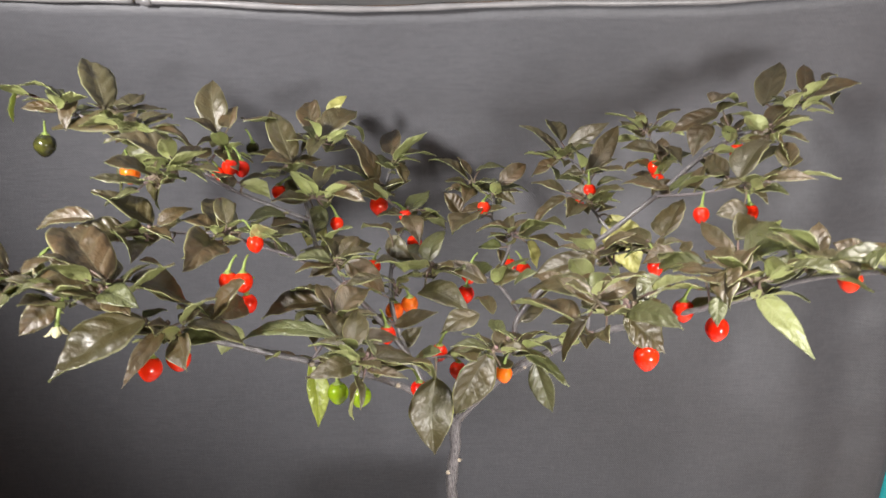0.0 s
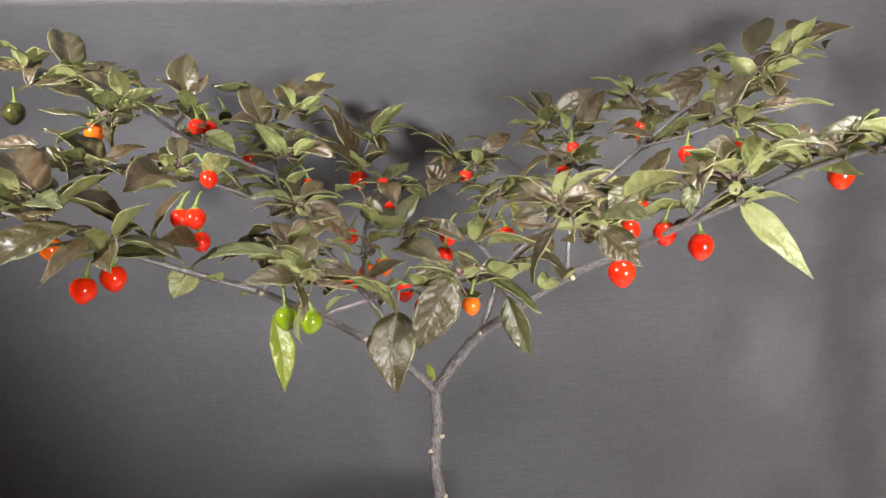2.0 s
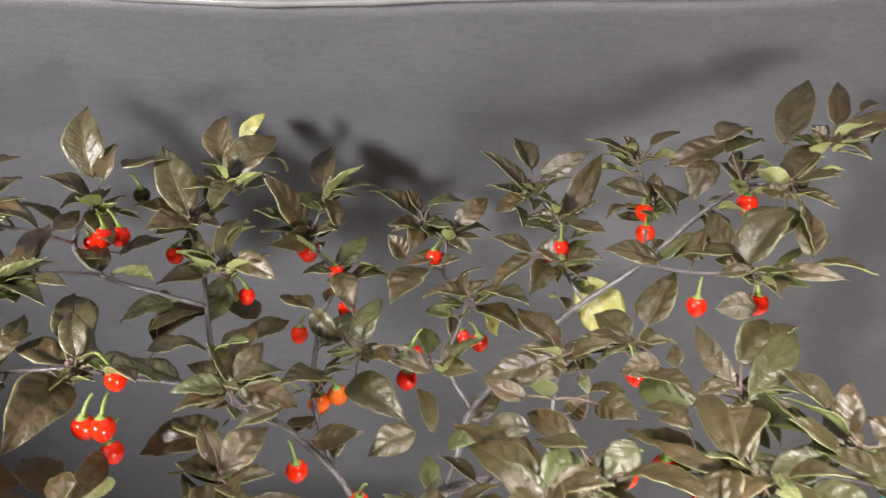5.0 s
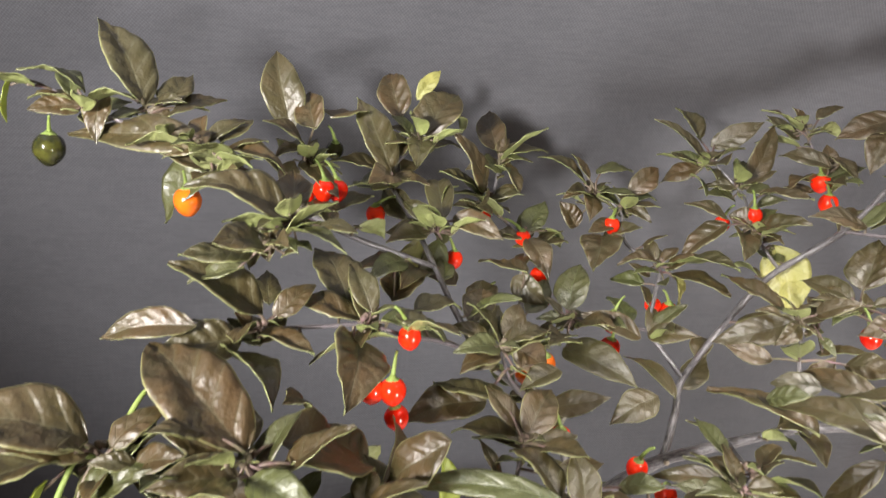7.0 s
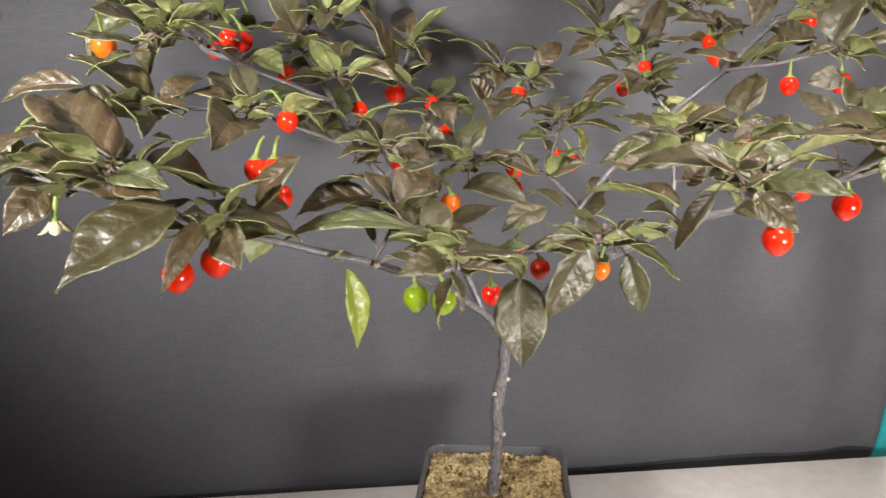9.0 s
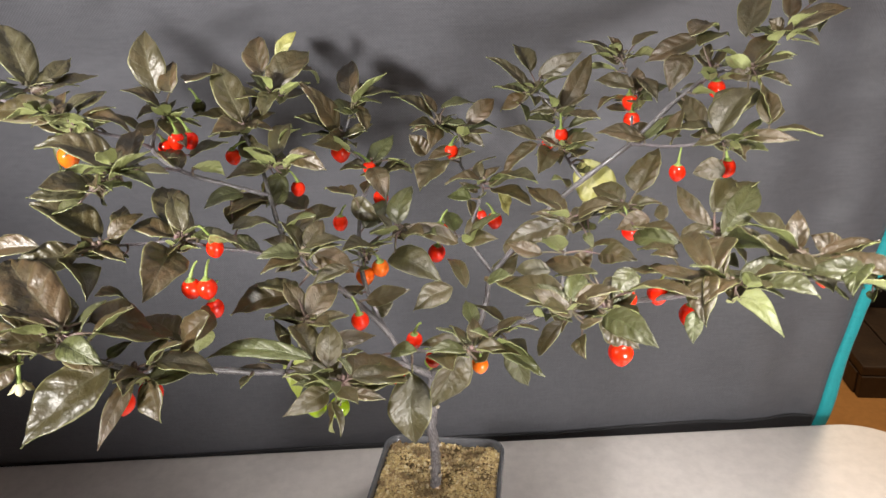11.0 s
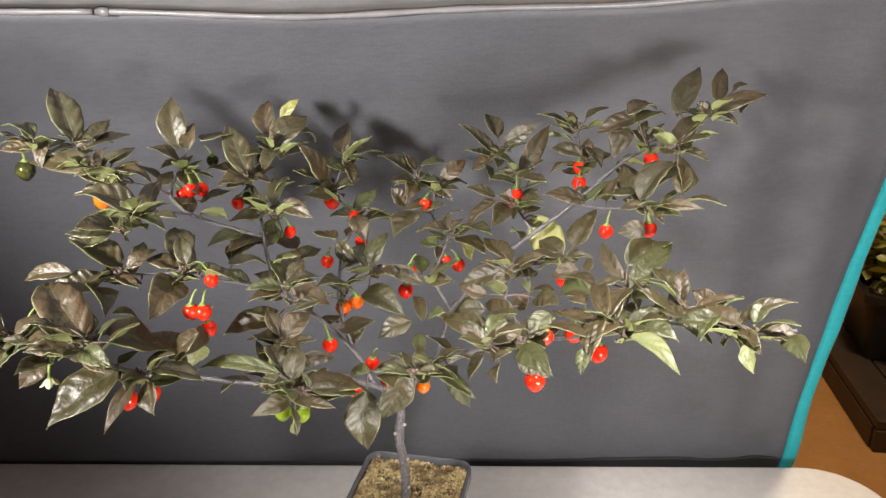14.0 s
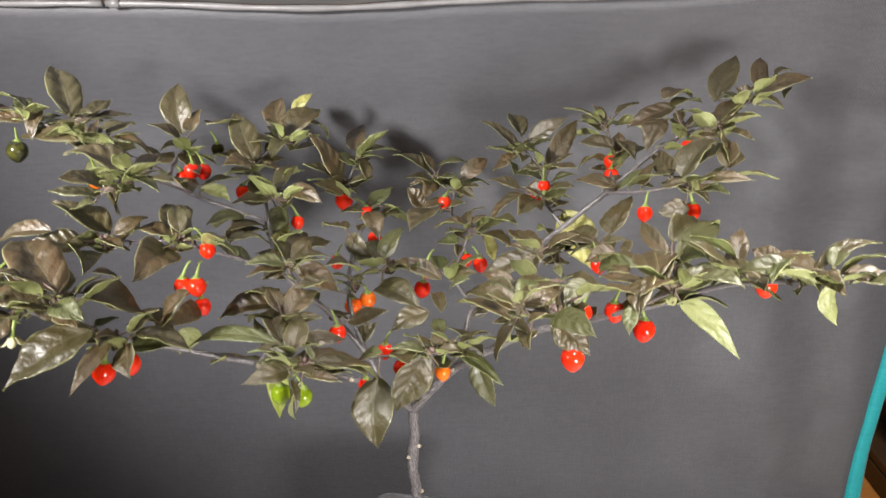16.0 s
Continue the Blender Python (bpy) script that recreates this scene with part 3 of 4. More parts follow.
limb("branch", [(132, 370, 1071, 1.5), (140, 352, 1082, 1.3), (147, 338, 1091, 1.1)], TWIG)
limb("branch", [(152, 356, 1081, 1.5), (158, 376, 1086, 1.3), (162, 397, 1092, 1.1)], TWIG)
limb("branch", [(170, 342, 1092, 1.4), (176, 342, 1097, 1.2), (182, 343, 1101, 1.0)], TWIG)
limb("branch", [(60, 430, 1028, 1.9), (48, 400, 1040, 1.6), (37, 373, 1050, 1.4), (25, 363, 1050, 1.1)], BARK)
limb("branch", [(-46, 390, 1030, 1.6), (-20, 384, 1038, 1.4), (2, 376, 1044, 1.1), (14, 368, 1046, 0.9)], TWIG)
limb("branch", [(-67, 360, 1046, 1.7), (-56, 348, 1052, 1.4), (-44, 338, 1055, 1.3), (-35, 332, 1056, 1.0)], TWIG)
limb("branch", [(-67, 360, 1046, 1.4), (-60, 370, 1056, 1.3), (-57, 377, 1064, 1.0)], TWIG)
limb("branch", [(-42, 436, 1052, 1.4), (-54, 420, 1070, 1.2), (-61, 411, 1088, 1.0)], TWIG)
limb("branch", [(-148, 326, 1081, 1.3), (-151, 326, 1087, 1.2), (-152, 327, 1094, 1.0)], TWIG)
limb("branch", [(36, 484, 1064, 1.3), (14, 482, 1068, 1.1), (-8, 481, 1073, 0.9)], TWIG)
limb("branch", [(-200, 446, 1165, 1.1), (-206, 460, 1169, 1.0), (-212, 472, 1173, 0.9)], TWIG)
limb("branch", [(-92, 486, 1120, 1.3), (-86, 482, 1119, 1.2), (-82, 478, 1119, 1.0)], TWIG)

# pale scars where side leaves fell off
for x, y, z in ((3, 469, 973), (11, 473, 941), (3.4, 475, 931), (11.4, 488, 897), (4, 499, 868), (11, 496, 862), (-27, 421, 1012), (-66, 357, 1046), (36, 441, 1011), (86, 412, 1044), (50, 436, 1019)):
    bm = bmesh.new()
    bmesh.ops.create_icosphere(bm, subdivisions=2, radius=1)
    rng = random.Random(int(x * 31 + z))
    for v in bm.verts:
        v.co = Vector((x, y - 0.4, z)) / 1000 + v.co * 0.0015 * (1 + 0.5 * noise.noise(v.co * 1.7 + Vector((x, y, z))))
    bm.transform(HOME)
    part("leaf_scar", bm, SCAR, plant, "pale corky leaf scar")


def nearest(p, above=None):
    best, far = None, 9.0
    for v in STEMS:
        d = (v - p).length + (0.0 if above is None or v.z > p.z + above else 1.0)
        if d < far:
            best, far = v, d
    return best


LEAF_RNG = random.Random(11)
SKINS = {"": (LEAF_TOP, LEAF_UNDER), "d": (LEAF_TOP, LEAF_TOP), "g": (LEAF_GREEN, LEAF_UNDER), "y": (LEAF_YELLOW, LEAF_YELLOW), "n": (LEAF_BRIGHT, LEAF_BRIGHT)}
NAMES = {"": "", "d": "withered dark leaf", "g": "", "y": "pale yellow leaf", "n": "bright young green leaf"}


def leaf(base, tip, width, spin, kind="", stem=None, rows=22, name="leaf"):
    """An ovate pointed leaf with a folded midrib, puckered blade, pale margin and underside, and its stem."""
    rg = LEAF_RNG
    b0, t0 = mil(base), mil(tip)
    axis = t0 - b0
    size = axis.length
    axis.normalize()
    upward = Vector((0, 0, 1)) - axis * axis.z
    upward = axis.orthogonal() if upward.length < 0.05 else upward
    face = Matrix.Rotation(radians(spin), 3, axis) @ upward.normalized()
    side = axis.cross(face)
    half = width / 2000 * 1.02
    arch = rg.uniform(0.03, 0.15)
    fold = rg.uniform(0.24, 0.62)
    tilt, phase = rg.uniform(-0.14, 0.14), rg.uniform(0, 6.3)
    swing = rg.uniform(-0.05, 0.05)
    blunt, taper = rg.uniform(0.60, 0.78), rg.uniform(0.98, 1.26)
    peak = blunt / (blunt + taper)
    full = peak ** blunt * (1 - peak) ** taper
    hook = rg.uniform(-0.03, 0.10)
    skew = rg.uniform(-0.3, 0.9)
    quilt = rg.uniform(0.07, 0.15)
    us = (-1, -0.85, -0.66, -0.44, -0.22, 0, 0.22, 0.44, 0.66, 0.85, 1) if width > 7 else (-1, -0.9, -0.45, 0, 0.45, 0.9, 1)
    cols = len(us) - 1
    thick = 0.00026

    def spot(s, u):
        wide = half * s ** blunt * (1 - s) ** taper / full if 0 < s < 1 else 0.0
        wide = max(wide, 0.0002)
        edge = 1 + 0.03 * math.sin(s * 17 + phase + (2 if u > 0 else 0))
        across = u * wide * edge
        pucker = quilt * half * math.sin(2 * math.pi * (5.2 * s - 1.1 * abs(u)) + 0.6) * (1 + noise.noise(Vector((s * 5, u * 3, phase)))) * abs(u) ** 0.7 * (1 - 0.8 * u * u)
        lift = arch * size * 4 * s * (1 - s) * (1 + skew * (s - 0.5)) + (fold - 0.20 * u * u) * abs(u) * wide + tilt * across + pucker
        lift -= hook * size * max(0.0, s - 0.62) ** 2 * (1 - s) * 18
        lift += 0.08 * half * math.sin(s * 9 + phase) * u * abs(u)
        lift += 0.14 * half * math.sin(math.pi * s) * noise.noise(Vector((s * 4 + phase, u * 2, size * 90)))
        return b0 + axis * (size * s) + side * (across + swing * size * math.sin(math.pi * s)) + face * lift

    bm = bmesh.new()
    uv = bm.loops.layers.uv.verify()
    tops, lows = [], []
    for i in range(rows + 1):
        line = [spot(i / rows, u) for u in us]
        tops.append([bm.verts.new(v) for v in line])
        lows.append([bm.verts.new(v - face * thick) for v in line])
    for i in range(rows):
        for k in range(cols):
            for q in (((k, i), (k + 1, i), (k + 1, i + 1)), ((k, i), (k + 1, i + 1), (k, i + 1))):
                fc = bm.faces.new([tops[b][a] for a, b in q])
                gc = bm.faces.new([lows[b][a] for a, b in reversed(q)])
                gc.material_index = 1
                for fa, qs in ((fc, q), (gc, tuple(reversed(q)))):
                    for lp, (a, b) in zip(fa.loops, qs):
                        lp[uv].uv = (us[a] / 2 + 0.5, b / rows)
        for k in (0, cols):
            q = (tops[i][k], tops[i + 1][k], lows[i + 1][k], lows[i][k])
            bm.faces.new(q if k == 0 else tuple(reversed(q))).material_index = 1
    root = stem if stem is not None else nearest(b0)
    if root is not None and 0.001 < (root - b0).length < (0.04 if kind == "y" else 0.024):
        mid = (root + b0) / 2 + Vector((0, 0, 0.08 * (root - b0).length))
        r = 0.00045 + 0.00025 * min(1.0, size / 0.05)
        tube(bm, glide([(*root, r * 1.25), (*mid, r), (*(b0 + axis * 0.003), r * 0.8)], 4), 6, 0, 2)
    bm.transform(HOME)
    return part(name, bm, [*SKINS[kind], PETIOLE], plant, NAMES[kind])


def sprig(node, leaves):
    """The leaves of one shoot, each as base, tip, width, turn and tint, and the tuft of young leaves at its end."""
    for bx, by, bz, tx, ty, tz, width, spin, kind in leaves:
        leaf((bx, by, bz), (tx, ty, tz), width, spin, kind)
    rg = random.Random(node[0] * 7 + node[2])
    start = rg.uniform(0, 6.28)
    for k in range(9):
        a, up = start + k * 2.4 + rg.uniform(-0.4, 0.4), rg.uniform(-0.15, 0.7)
        d = Vector((math.cos(a), math.sin(a), up)).normalized()
        size = rg.uniform(13, 26) if k < 6 else rg.uniform(8, 12)
        at = Vector(node) + Vector((rg.uniform(-4, 4), rg.uniform(-4, 4), rg.uniform(-10, 2))) + d * (4.0 if k < 6 else 1.5)
        leaf(at, at + d * size, size * rg.uniform(0.42, 0.55), rg.uniform(-35, 35), "" if k % 3 else "g", mil(node), 12, "young_leaf")
    for k in range(3):
        bm = bmesh.new()
        p = mil(node) + Vector((rg.uniform(-2.5, 2.5), rg.uniform(-2.5, 2.5), rg.uniform(0, 3))) / 1000
        lathe(bm, [(0.0, -0.0014), (0.0010, -0.0007), (0.0012, 0.0004), (0.0008, 0.0013), (0.0, 0.0018)], Matrix.Translation(p) @ Euler((rg.uniform(-1, 1), rg.uniform(-1, 1), 0)).to_matrix().to_4x4(), 8)
        bm.transform(HOME)
        part("bud", bm, PETIOLE, plant, "small grey-mauve flower bud")


def fruit(x, y, z, across, skin, long=1.0, point=0.35, lean=(0, 0), stalk=9, label="ripe glossy red fruit"):
    """A hanging round fruit with a slight point, its cap and its curved stalk."""
    rg = random.Random(int(x * 13 + y * 7 + z))
    c = mil((x, y, z))
    r = across / 2000 * 0.96
    turn = Euler((radians(lean[0] + rg.uniform(-9, 9)), radians(lean[1] + rg.uniform(-9, 9)), rg.uniform(0, 6))).to_matrix().to_4x4()
    m = Matrix.Translation(c) @ turn
    shape = []
    for k in range(15):
        a = math.pi * k / 14
        rad, h = r * math.sin(a) ** 0.86, r * long * math.cos(a)
        if h < 0:
            rad *= 1 - point * 0.35 * (h / (r * long)) ** 2
            h *= 1 + point * 0.45 * (h / (r * long)) ** 4
        else:
            h -= 0.16 * r * max(0.0, 1 - (rad / (0.5 * r)) ** 2) if rad < 0.5 * r else 0
        shape.append((max(rad, 0.0), h))
    shape[0], shape[-1] = (0.0, shape[0][1]), (0.0, shape[-1][1])
    bm = lathe(bmesh.new(), shape, m, 20)
    for v in bm.verts:
        v.co += (v.co - c) * 0.05 * noise.noise(v.co * 180 + Vector((x, y, z)))
    bm.transform(HOME)
    body = part("fruit", bm, skin, plant, label)
    top = m @ Vector((0, 0, r * long * 0.86))
    bm = lathe(bmesh.new(), [(0.0, r * long * 0.80), (r * 0.52, r * long * 0.80), (r * 0.50, r * long * 0.90), (r * 0.30, r * long * 1.0), (0.0009, r * long * 1.22), (0.0, r * long * 1.24)], m, 12)
    start = nearest(top, 0.004)
    away = start - top
    if away.length > 0.014 or away.length < 0.005:
        flat = Vector((away.x, away.y, 0))
        start = top + flat * min(1.0, 0.006 / max(flat.length, 1e-6)) + Vector((0, 0, stalk / 1000))
    tube(bm, glide([(*top, 0.0011), (*(top * 0.7 + start * 0.3 + Vector((0, 0, 0.0015))), 0.0008), (*(top * 0.3 + start * 0.7 + Vector((0, 0, 0.0015))), 0.0006), (*start, 0.0006)], 4), 8)
    bm.transform(HOME)
    part("stalk", bm, STALK, body, "green cap and stalk")
    return body


def flower(x, y, z, open_):
    """A nodding pale flower of five or six pointed petals on a thin stalk."""
    c = mil((x, y, z))
    bm = bmesh.new()
    for k in range(5):
        a = 2 * math.pi * k / 5
        out = Vector((math.cos(a), math.sin(a), 0))
        tang = Vector((-math.sin(a), math.cos(a), 0))
        rows = []
        for i in range(6):
            s = i / 5
            p = c + out * (0.0012 + 0.0042 * open_ * s) - Vector((0, 0, 0.0060 * s * (1.1 - 0.5 * open_ * s)))
            w = 0.0021 * math.sin(math.pi * (0.12 + 0.80 * s))
            rows.append([bm.verts.new(p + tang * w * q + out * (0.0006 * (1 - q * q)) + out * e) for e in (0, 0.0003) for q in (-1, 0, 1)])
        for a_, b_ in zip(rows, rows[1:]):
            for i, j in ((0, 1), (1, 2), (4, 3), (5, 4), (3, 0), (2, 5)):
                bm.faces.new((a_[i], a_[j], b_[j], b_[i]))
        bm.faces.new((rows[-1][0], rows[-1][1], rows[-1][2], rows[-1][5], rows[-1][4], rows[-1][3]))
    bmesh.ops.recalc_face_normals(bm, faces=bm.faces[:])
    bm.transform(HOME)
    head = part("flower", bm, PETAL, plant, "nodding creamy white flower")
    start = nearest(c, 0.002)
    if (start - c).length > 0.016:
        start = c + (start - c).normalized() * 0.014
    bm = tube(bmesh.new(), glide([(*(c - Vector((0, 0, 0.001))), 0.0017), (*(c + Vector((0, 0, 0.002))), 0.0009), (*((c + start) / 2 + Vector((0, 0, 0.006))), 0.0007), (*start, 0.0007)], 5), 8)
    bm.transform(HOME)
    part("stalk", bm, STALK, head, "thin green stalk")


sprig((-213, 473, 1174), [
    (-212, 471, 1175, -237, 498, 1209, 21, 4, ""),
    (-205, 474, 1175, -197, 498, 1186, 14, 9, ""),
    (-200, 473, 1174, -181, 491, 1176, 13, 15, ""),
    (-202, 472, 1172, -212, 469, 1172, 6, -68, ""),
])
sprig((-184, 435, 1166), [
    (-183, 435, 1166, -241, 460, 1163, 17, -43, ""),
    (-178, 434, 1165, -197, 432, 1160, 10, -26, ""),
])
sprig((-233, 456, 1176), [
    (-232, 458, 1181, -257, 456, 1189, 13, 0, "g"),
    (-233, 456, 1176, -250, 445, 1175, 10, -53, ""),
    (-225, 458, 1181, -226, 447, 1162, 11, -1, ""),
])
sprig((-180, 439, 1158), [
    (-176, 443, 1165, -170, 470, 1170, 14, 0, ""),
    (-174, 441, 1163, -150, 442, 1152, 13, 15, ""),
])
sprig((-144, 403, 1144), [
    (-145, 404, 1144, -183, 402, 1156, 19, -21, ""),
    (-147, 418, 1141, -148, 447, 1153, 15, 0, ""),
    (-132, 455, 1126, -141, 475, 1134, 11, 14, ""),
    (-120, 442, 1131, -108, 461, 1120, 13, -27, "g"),
    (-148, 402, 1140, -125, 392, 1135, 12, 0, "g"),
])
sprig((-145, 489, 1153), [
    (-153, 508, 1161, -162, 531, 1197, 20, -17, ""),
    (-141, 493, 1164, -145, 521, 1178, 16, -29, ""),
    (-146, 488, 1150, -129, 467, 1137, 15, 0, ""),
    (-146, 489, 1155, -159, 479, 1152, 9, -21, ""),
    (-145, 488, 1151, -128, 500, 1141, 11, 12, ""),
    (-134, 501, 1169, -113, 537, 1164, 21, 3, ""),
    (-132, 479, 1127, -112, 496, 1131, 13, 10, ""),
])
sprig((-104, 508, 1140), [
    (-103, 505, 1141, -121, 525, 1176, 21, -10, ""),
    (-104, 507, 1139, -84, 498, 1137, 11, 15, ""),
    (-103, 500, 1140, -116, 474, 1142, 15, -29, ""),
    (-106, 508, 1141, -134, 507, 1146, 14, -8, ""),
])
sprig((-87, 528, 1154), [
    (-96, 550, 1163, -101, 584, 1184, 18, -23, ""),
    (-87, 560, 1172, -73, 570, 1188, 9, 45, "y"),
    (-87, 529, 1156, -64, 557, 1176, 24, 16, ""),
    (-70, 544, 1167, -60, 561, 1154, 12, 32, ""),
    (-87, 529, 1155, -91, 504, 1145, 13, -8, ""),
    (-88, 527, 1152, -105, 540, 1160, 12, 0, ""),
])
sprig((-48, 542, 1121), [
    (-84, 550, 1147, -61, 554, 1147, 12, 11, ""),
    (-47, 541, 1125, -69, 532, 1160, 20, -59, ""),
    (-49, 541, 1120, -75, 534, 1137, 16, -11, ""),
    (-46, 545, 1121, -60, 498, 1127, 14, -79, ""),
    (-46, 541, 1120, -27, 533, 1125, 10, 28, ""),
])
sprig((-37, 557, 1140), [
    (-37, 560, 1144, -38, 597, 1163, 17, -25, ""),
    (-36, 557, 1139, -12, 549, 1161, 17, -13, "g"),
    (-36, 558, 1142, -5, 570, 1143, 14, 0, ""),
    (-35, 556, 1138, -28, 537, 1124, 12, -14, ""),
])
sprig((-82, 478, 1119), [
    (-79, 476, 1126, -76, 525, 1132, 14, -4, ""),
    (-84, 478, 1120, -107, 480, 1117, 12, -47, ""),
    (-74, 481, 1125, -50, 472, 1117, 13, 42, ""),
    (-84, 479, 1122, -98, 492, 1130, 10, -29, ""),
    (-87, 505, 1107, -97, 520, 1081, 17, -153, "y"),
    (-122, 471, 1101, -96, 455, 1112, 16, 14, ""),
    (-66, 466, 1087, -48, 488, 1087, 14, 17, ""),
    (-68, 495, 1085, -92, 520, 1087, 17, 0, ""),
])
sprig((-25, 526, 1104), [
    (-26, 526, 1104, -47, 523, 1102, 11, -16, ""),
    (-25, 522, 1103, -16, 503, 1084, 15, 21, ""),
    (-26, 526, 1105, -10, 547, 1118, 14, 15, "g"),
    (-14, 527, 1107, 2, 547, 1090, 15, -1, "g"),
    (21, 532, 1102, 6, 497, 1093, 23, 7, ""),
])
sprig((21, 561, 1122), [
    (19, 562, 1125, -11, 570, 1140, 17, -6, ""),
    (21, 564, 1129, 11, 573, 1142, 9, 0, ""),
    (25, 565, 1132, 50, 569, 1133, 13, 8, "g"),
    (18, 561, 1121, 3, 558, 1117, 8, -20, ""),
    (21, 561, 1120, 15, 538, 1109, 13, -17, ""),
    (25, 561, 1121, 37, 550, 1116, 8, 0, "g"),
    (13, 554, 1101, 1, 555, 1116, 13, -61, ""),
])
sprig((39, 550, 1116), [
    (40, 551, 1118, 36, 563, 1125, 7, 0, ""),
    (42, 553, 1122, 63, 563, 1137, 14, 53, "d"),
    (39, 550, 1116, 53, 538, 1109, 10, 33, ""),
    (26, 543, 1097, 46, 534, 1107, 12, 17, ""),
])
sprig((88, 554, 1146), [
    (90, 569, 1154, 80, 588, 1171, 16, 1, ""),
    (86, 552, 1146, 58, 567, 1166, 13, -21, ""),
    (95, 564, 1151, 124, 558, 1168, 13, 62, ""),
    (82, 552, 1142, 62, 565, 1145, 12, -4, ""),
    (86, 552, 1140, 68, 567, 1127, 14, -43, ""),
    (78, 550, 1136, 82, 533, 1127, 10, -34, "g"),
])
sprig((105, 540, 1131), [
    (107, 538, 1133, 131, 559, 1166, 15, 44, ""),
    (104, 540, 1132, 87, 546, 1130, 9, -48, ""),
    (107, 540, 1131, 126, 539, 1142, 11, 25, ""),
    (105, 518, 1133, 122, 493, 1136, 15, 6, ""),
])
sprig((100, 510, 1115), [
    (85, 511, 1119, 62, 519, 1126, 12, -21, ""),
    (100, 511, 1118, 89, 518, 1120, 12, -59, ""),
    (102, 509, 1114, 119, 486, 1124, 15, 24, ""),
    (94, 512, 1112, 81, 479, 1106, 15, -30, ""),
    (99, 509, 1112, 98, 496, 1106, 7, 24, ""),
    (85, 511, 1117, 62, 515, 1095, 16, -14, ""),
])
sprig((154, 562, 1164), [
    (150, 561, 1163, 121, 559, 1175, 16, -12, ""),
    (153, 562, 1165, 143, 563, 1177, 8, -42, ""),
    (161, 564, 1170, 180, 568, 1178, 10, 10, ""),
])
sprig((156, 538, 1139), [
    (154, 530, 1147, 132, 550, 1149, 13, -38, ""),
    (158, 539, 1141, 161, 549, 1157, 12, 1, ""),
    (149, 484, 1124, 119, 491, 1127, 17, -26, ""),
    (160, 543, 1151, 168, 522, 1138, 13, 0, ""),
])
sprig((130, 453, 1091), [
    (140, 465, 1095, 158, 484, 1117, 23, -14, ""),
    (117, 514, 1104, 137, 512, 1060, 27, 95, "y"),
    (107, 445, 1069, 121, 427, 1077, 12, 9, ""),
    (130, 454, 1093, 114, 444, 1089, 10, -6, ""),
    (130, 456, 1092, 116, 482, 1094, 15, -27, ""),
    (137, 430, 1091, 119, 435, 1083, 12, -55, ""),
    (127, 427, 1087, 144, 397, 1090, 18, 0, ""),
])
sprig((48, 510, 1092), [
    (48, 510, 1093, 23, 507, 1093, 13, 0, ""),
    (50, 510, 1094, 62, 518, 1100, 8, 4, ""),
    (55, 510, 1092, 81, 482, 1099, 19, 0, ""),
    (55, 508, 1088, 76, 478, 1086, 18, 0, ""),
    (59, 508, 1086, 67, 517, 1065, 12, 82, "y"),
])
sprig((245, 518, 1181), [
    (221, 517, 1179, 245, 550, 1211, 19, -2, ""),
    (252, 525, 1189, 264, 554, 1210, 13, 20, ""),
    (249, 517, 1182, 286, 516, 1194, 14, 41, ""),
    (263, 524, 1197, 277, 529, 1200, 7, 18, ""),
    (274, 521, 1188, 267, 514, 1180, 6, 1, "g"),
    (247, 517, 1180, 260, 499, 1175, 11, 2, ""),
    (245, 518, 1182, 235, 519, 1188, 10, -79, ""),
    (241, 518, 1180, 223, 520, 1180, 9, -5, "g"),
])
sprig((217, 493, 1163), [
    (216, 494, 1165, 239, 517, 1181, 18, 0, ""),
    (227, 495, 1168, 232, 509, 1177, 8, -34, ""),
    (216, 490, 1162, 247, 500, 1169, 12, -30, "g"),
    (218, 491, 1158, 205, 505, 1158, 10, -66, ""),
    (219, 489, 1160, 233, 474, 1155, 10, 22, ""),
    (215, 478, 1156, 206, 440, 1141, 21, -37, ""),
    (214, 488, 1151, 181, 455, 1133, 25, 0, ""),
])
sprig((199, 509, 1160), [
    (190, 537, 1167, 177, 527, 1144, 18, -19, ""),
    (200, 544, 1176, 167, 551, 1160, 19, -32, ""),
    (184, 516, 1181, 211, 537, 1181, 17, 0, ""),
    (190, 514, 1175, 217, 533, 1178, 16, 0, ""),
    (197, 509, 1160, 190, 531, 1166, 12, -3, ""),
])
sprig((185, 449, 1130), [
    (186, 489, 1133, 179, 519, 1145, 16, 0, ""),
    (179, 462, 1135, 156, 490, 1121, 20, -10, ""),
    (183, 449, 1131, 168, 456, 1125, 9, -32, ""),
    (191, 443, 1134, 217, 427, 1134, 9, 48, ""),
    (210, 450, 1132, 234, 434, 1134, 14, 2, ""),
    (186, 448, 1127, 197, 445, 1118, 8, 25, ""),
    (184, 443, 1115, 166, 446, 1112, 13, -60, ""),
])
sprig((-152, 393, 1138), [
    (-159, 392, 1135, -181, 379, 1138, 13, -21, ""),
    (-161, 390, 1130, -182, 395, 1122, 12, -17, "g"),
    (-155, 412, 1138, -164, 424, 1117, 13, -94, ""),
])
sprig((-155, 382, 1110), [
    (-155, 390, 1112, -188, 394, 1130, 21, -18, ""),
    (-173, 364, 1119, -204, 367, 1113, 11, -39, ""),
    (-160, 372, 1111, -185, 359, 1112, 15, -52, ""),
    (-166, 370, 1107, -147, 342, 1100, 17, -27, ""),
    (-155, 412, 1107, -158, 432, 1114, 10, -2, ""),
    (-140, 380, 1104, -154, 380, 1109, 8, 0, "g"),
    (-138, 362, 1090, -144, 345, 1101, 10, -34, ""),
])
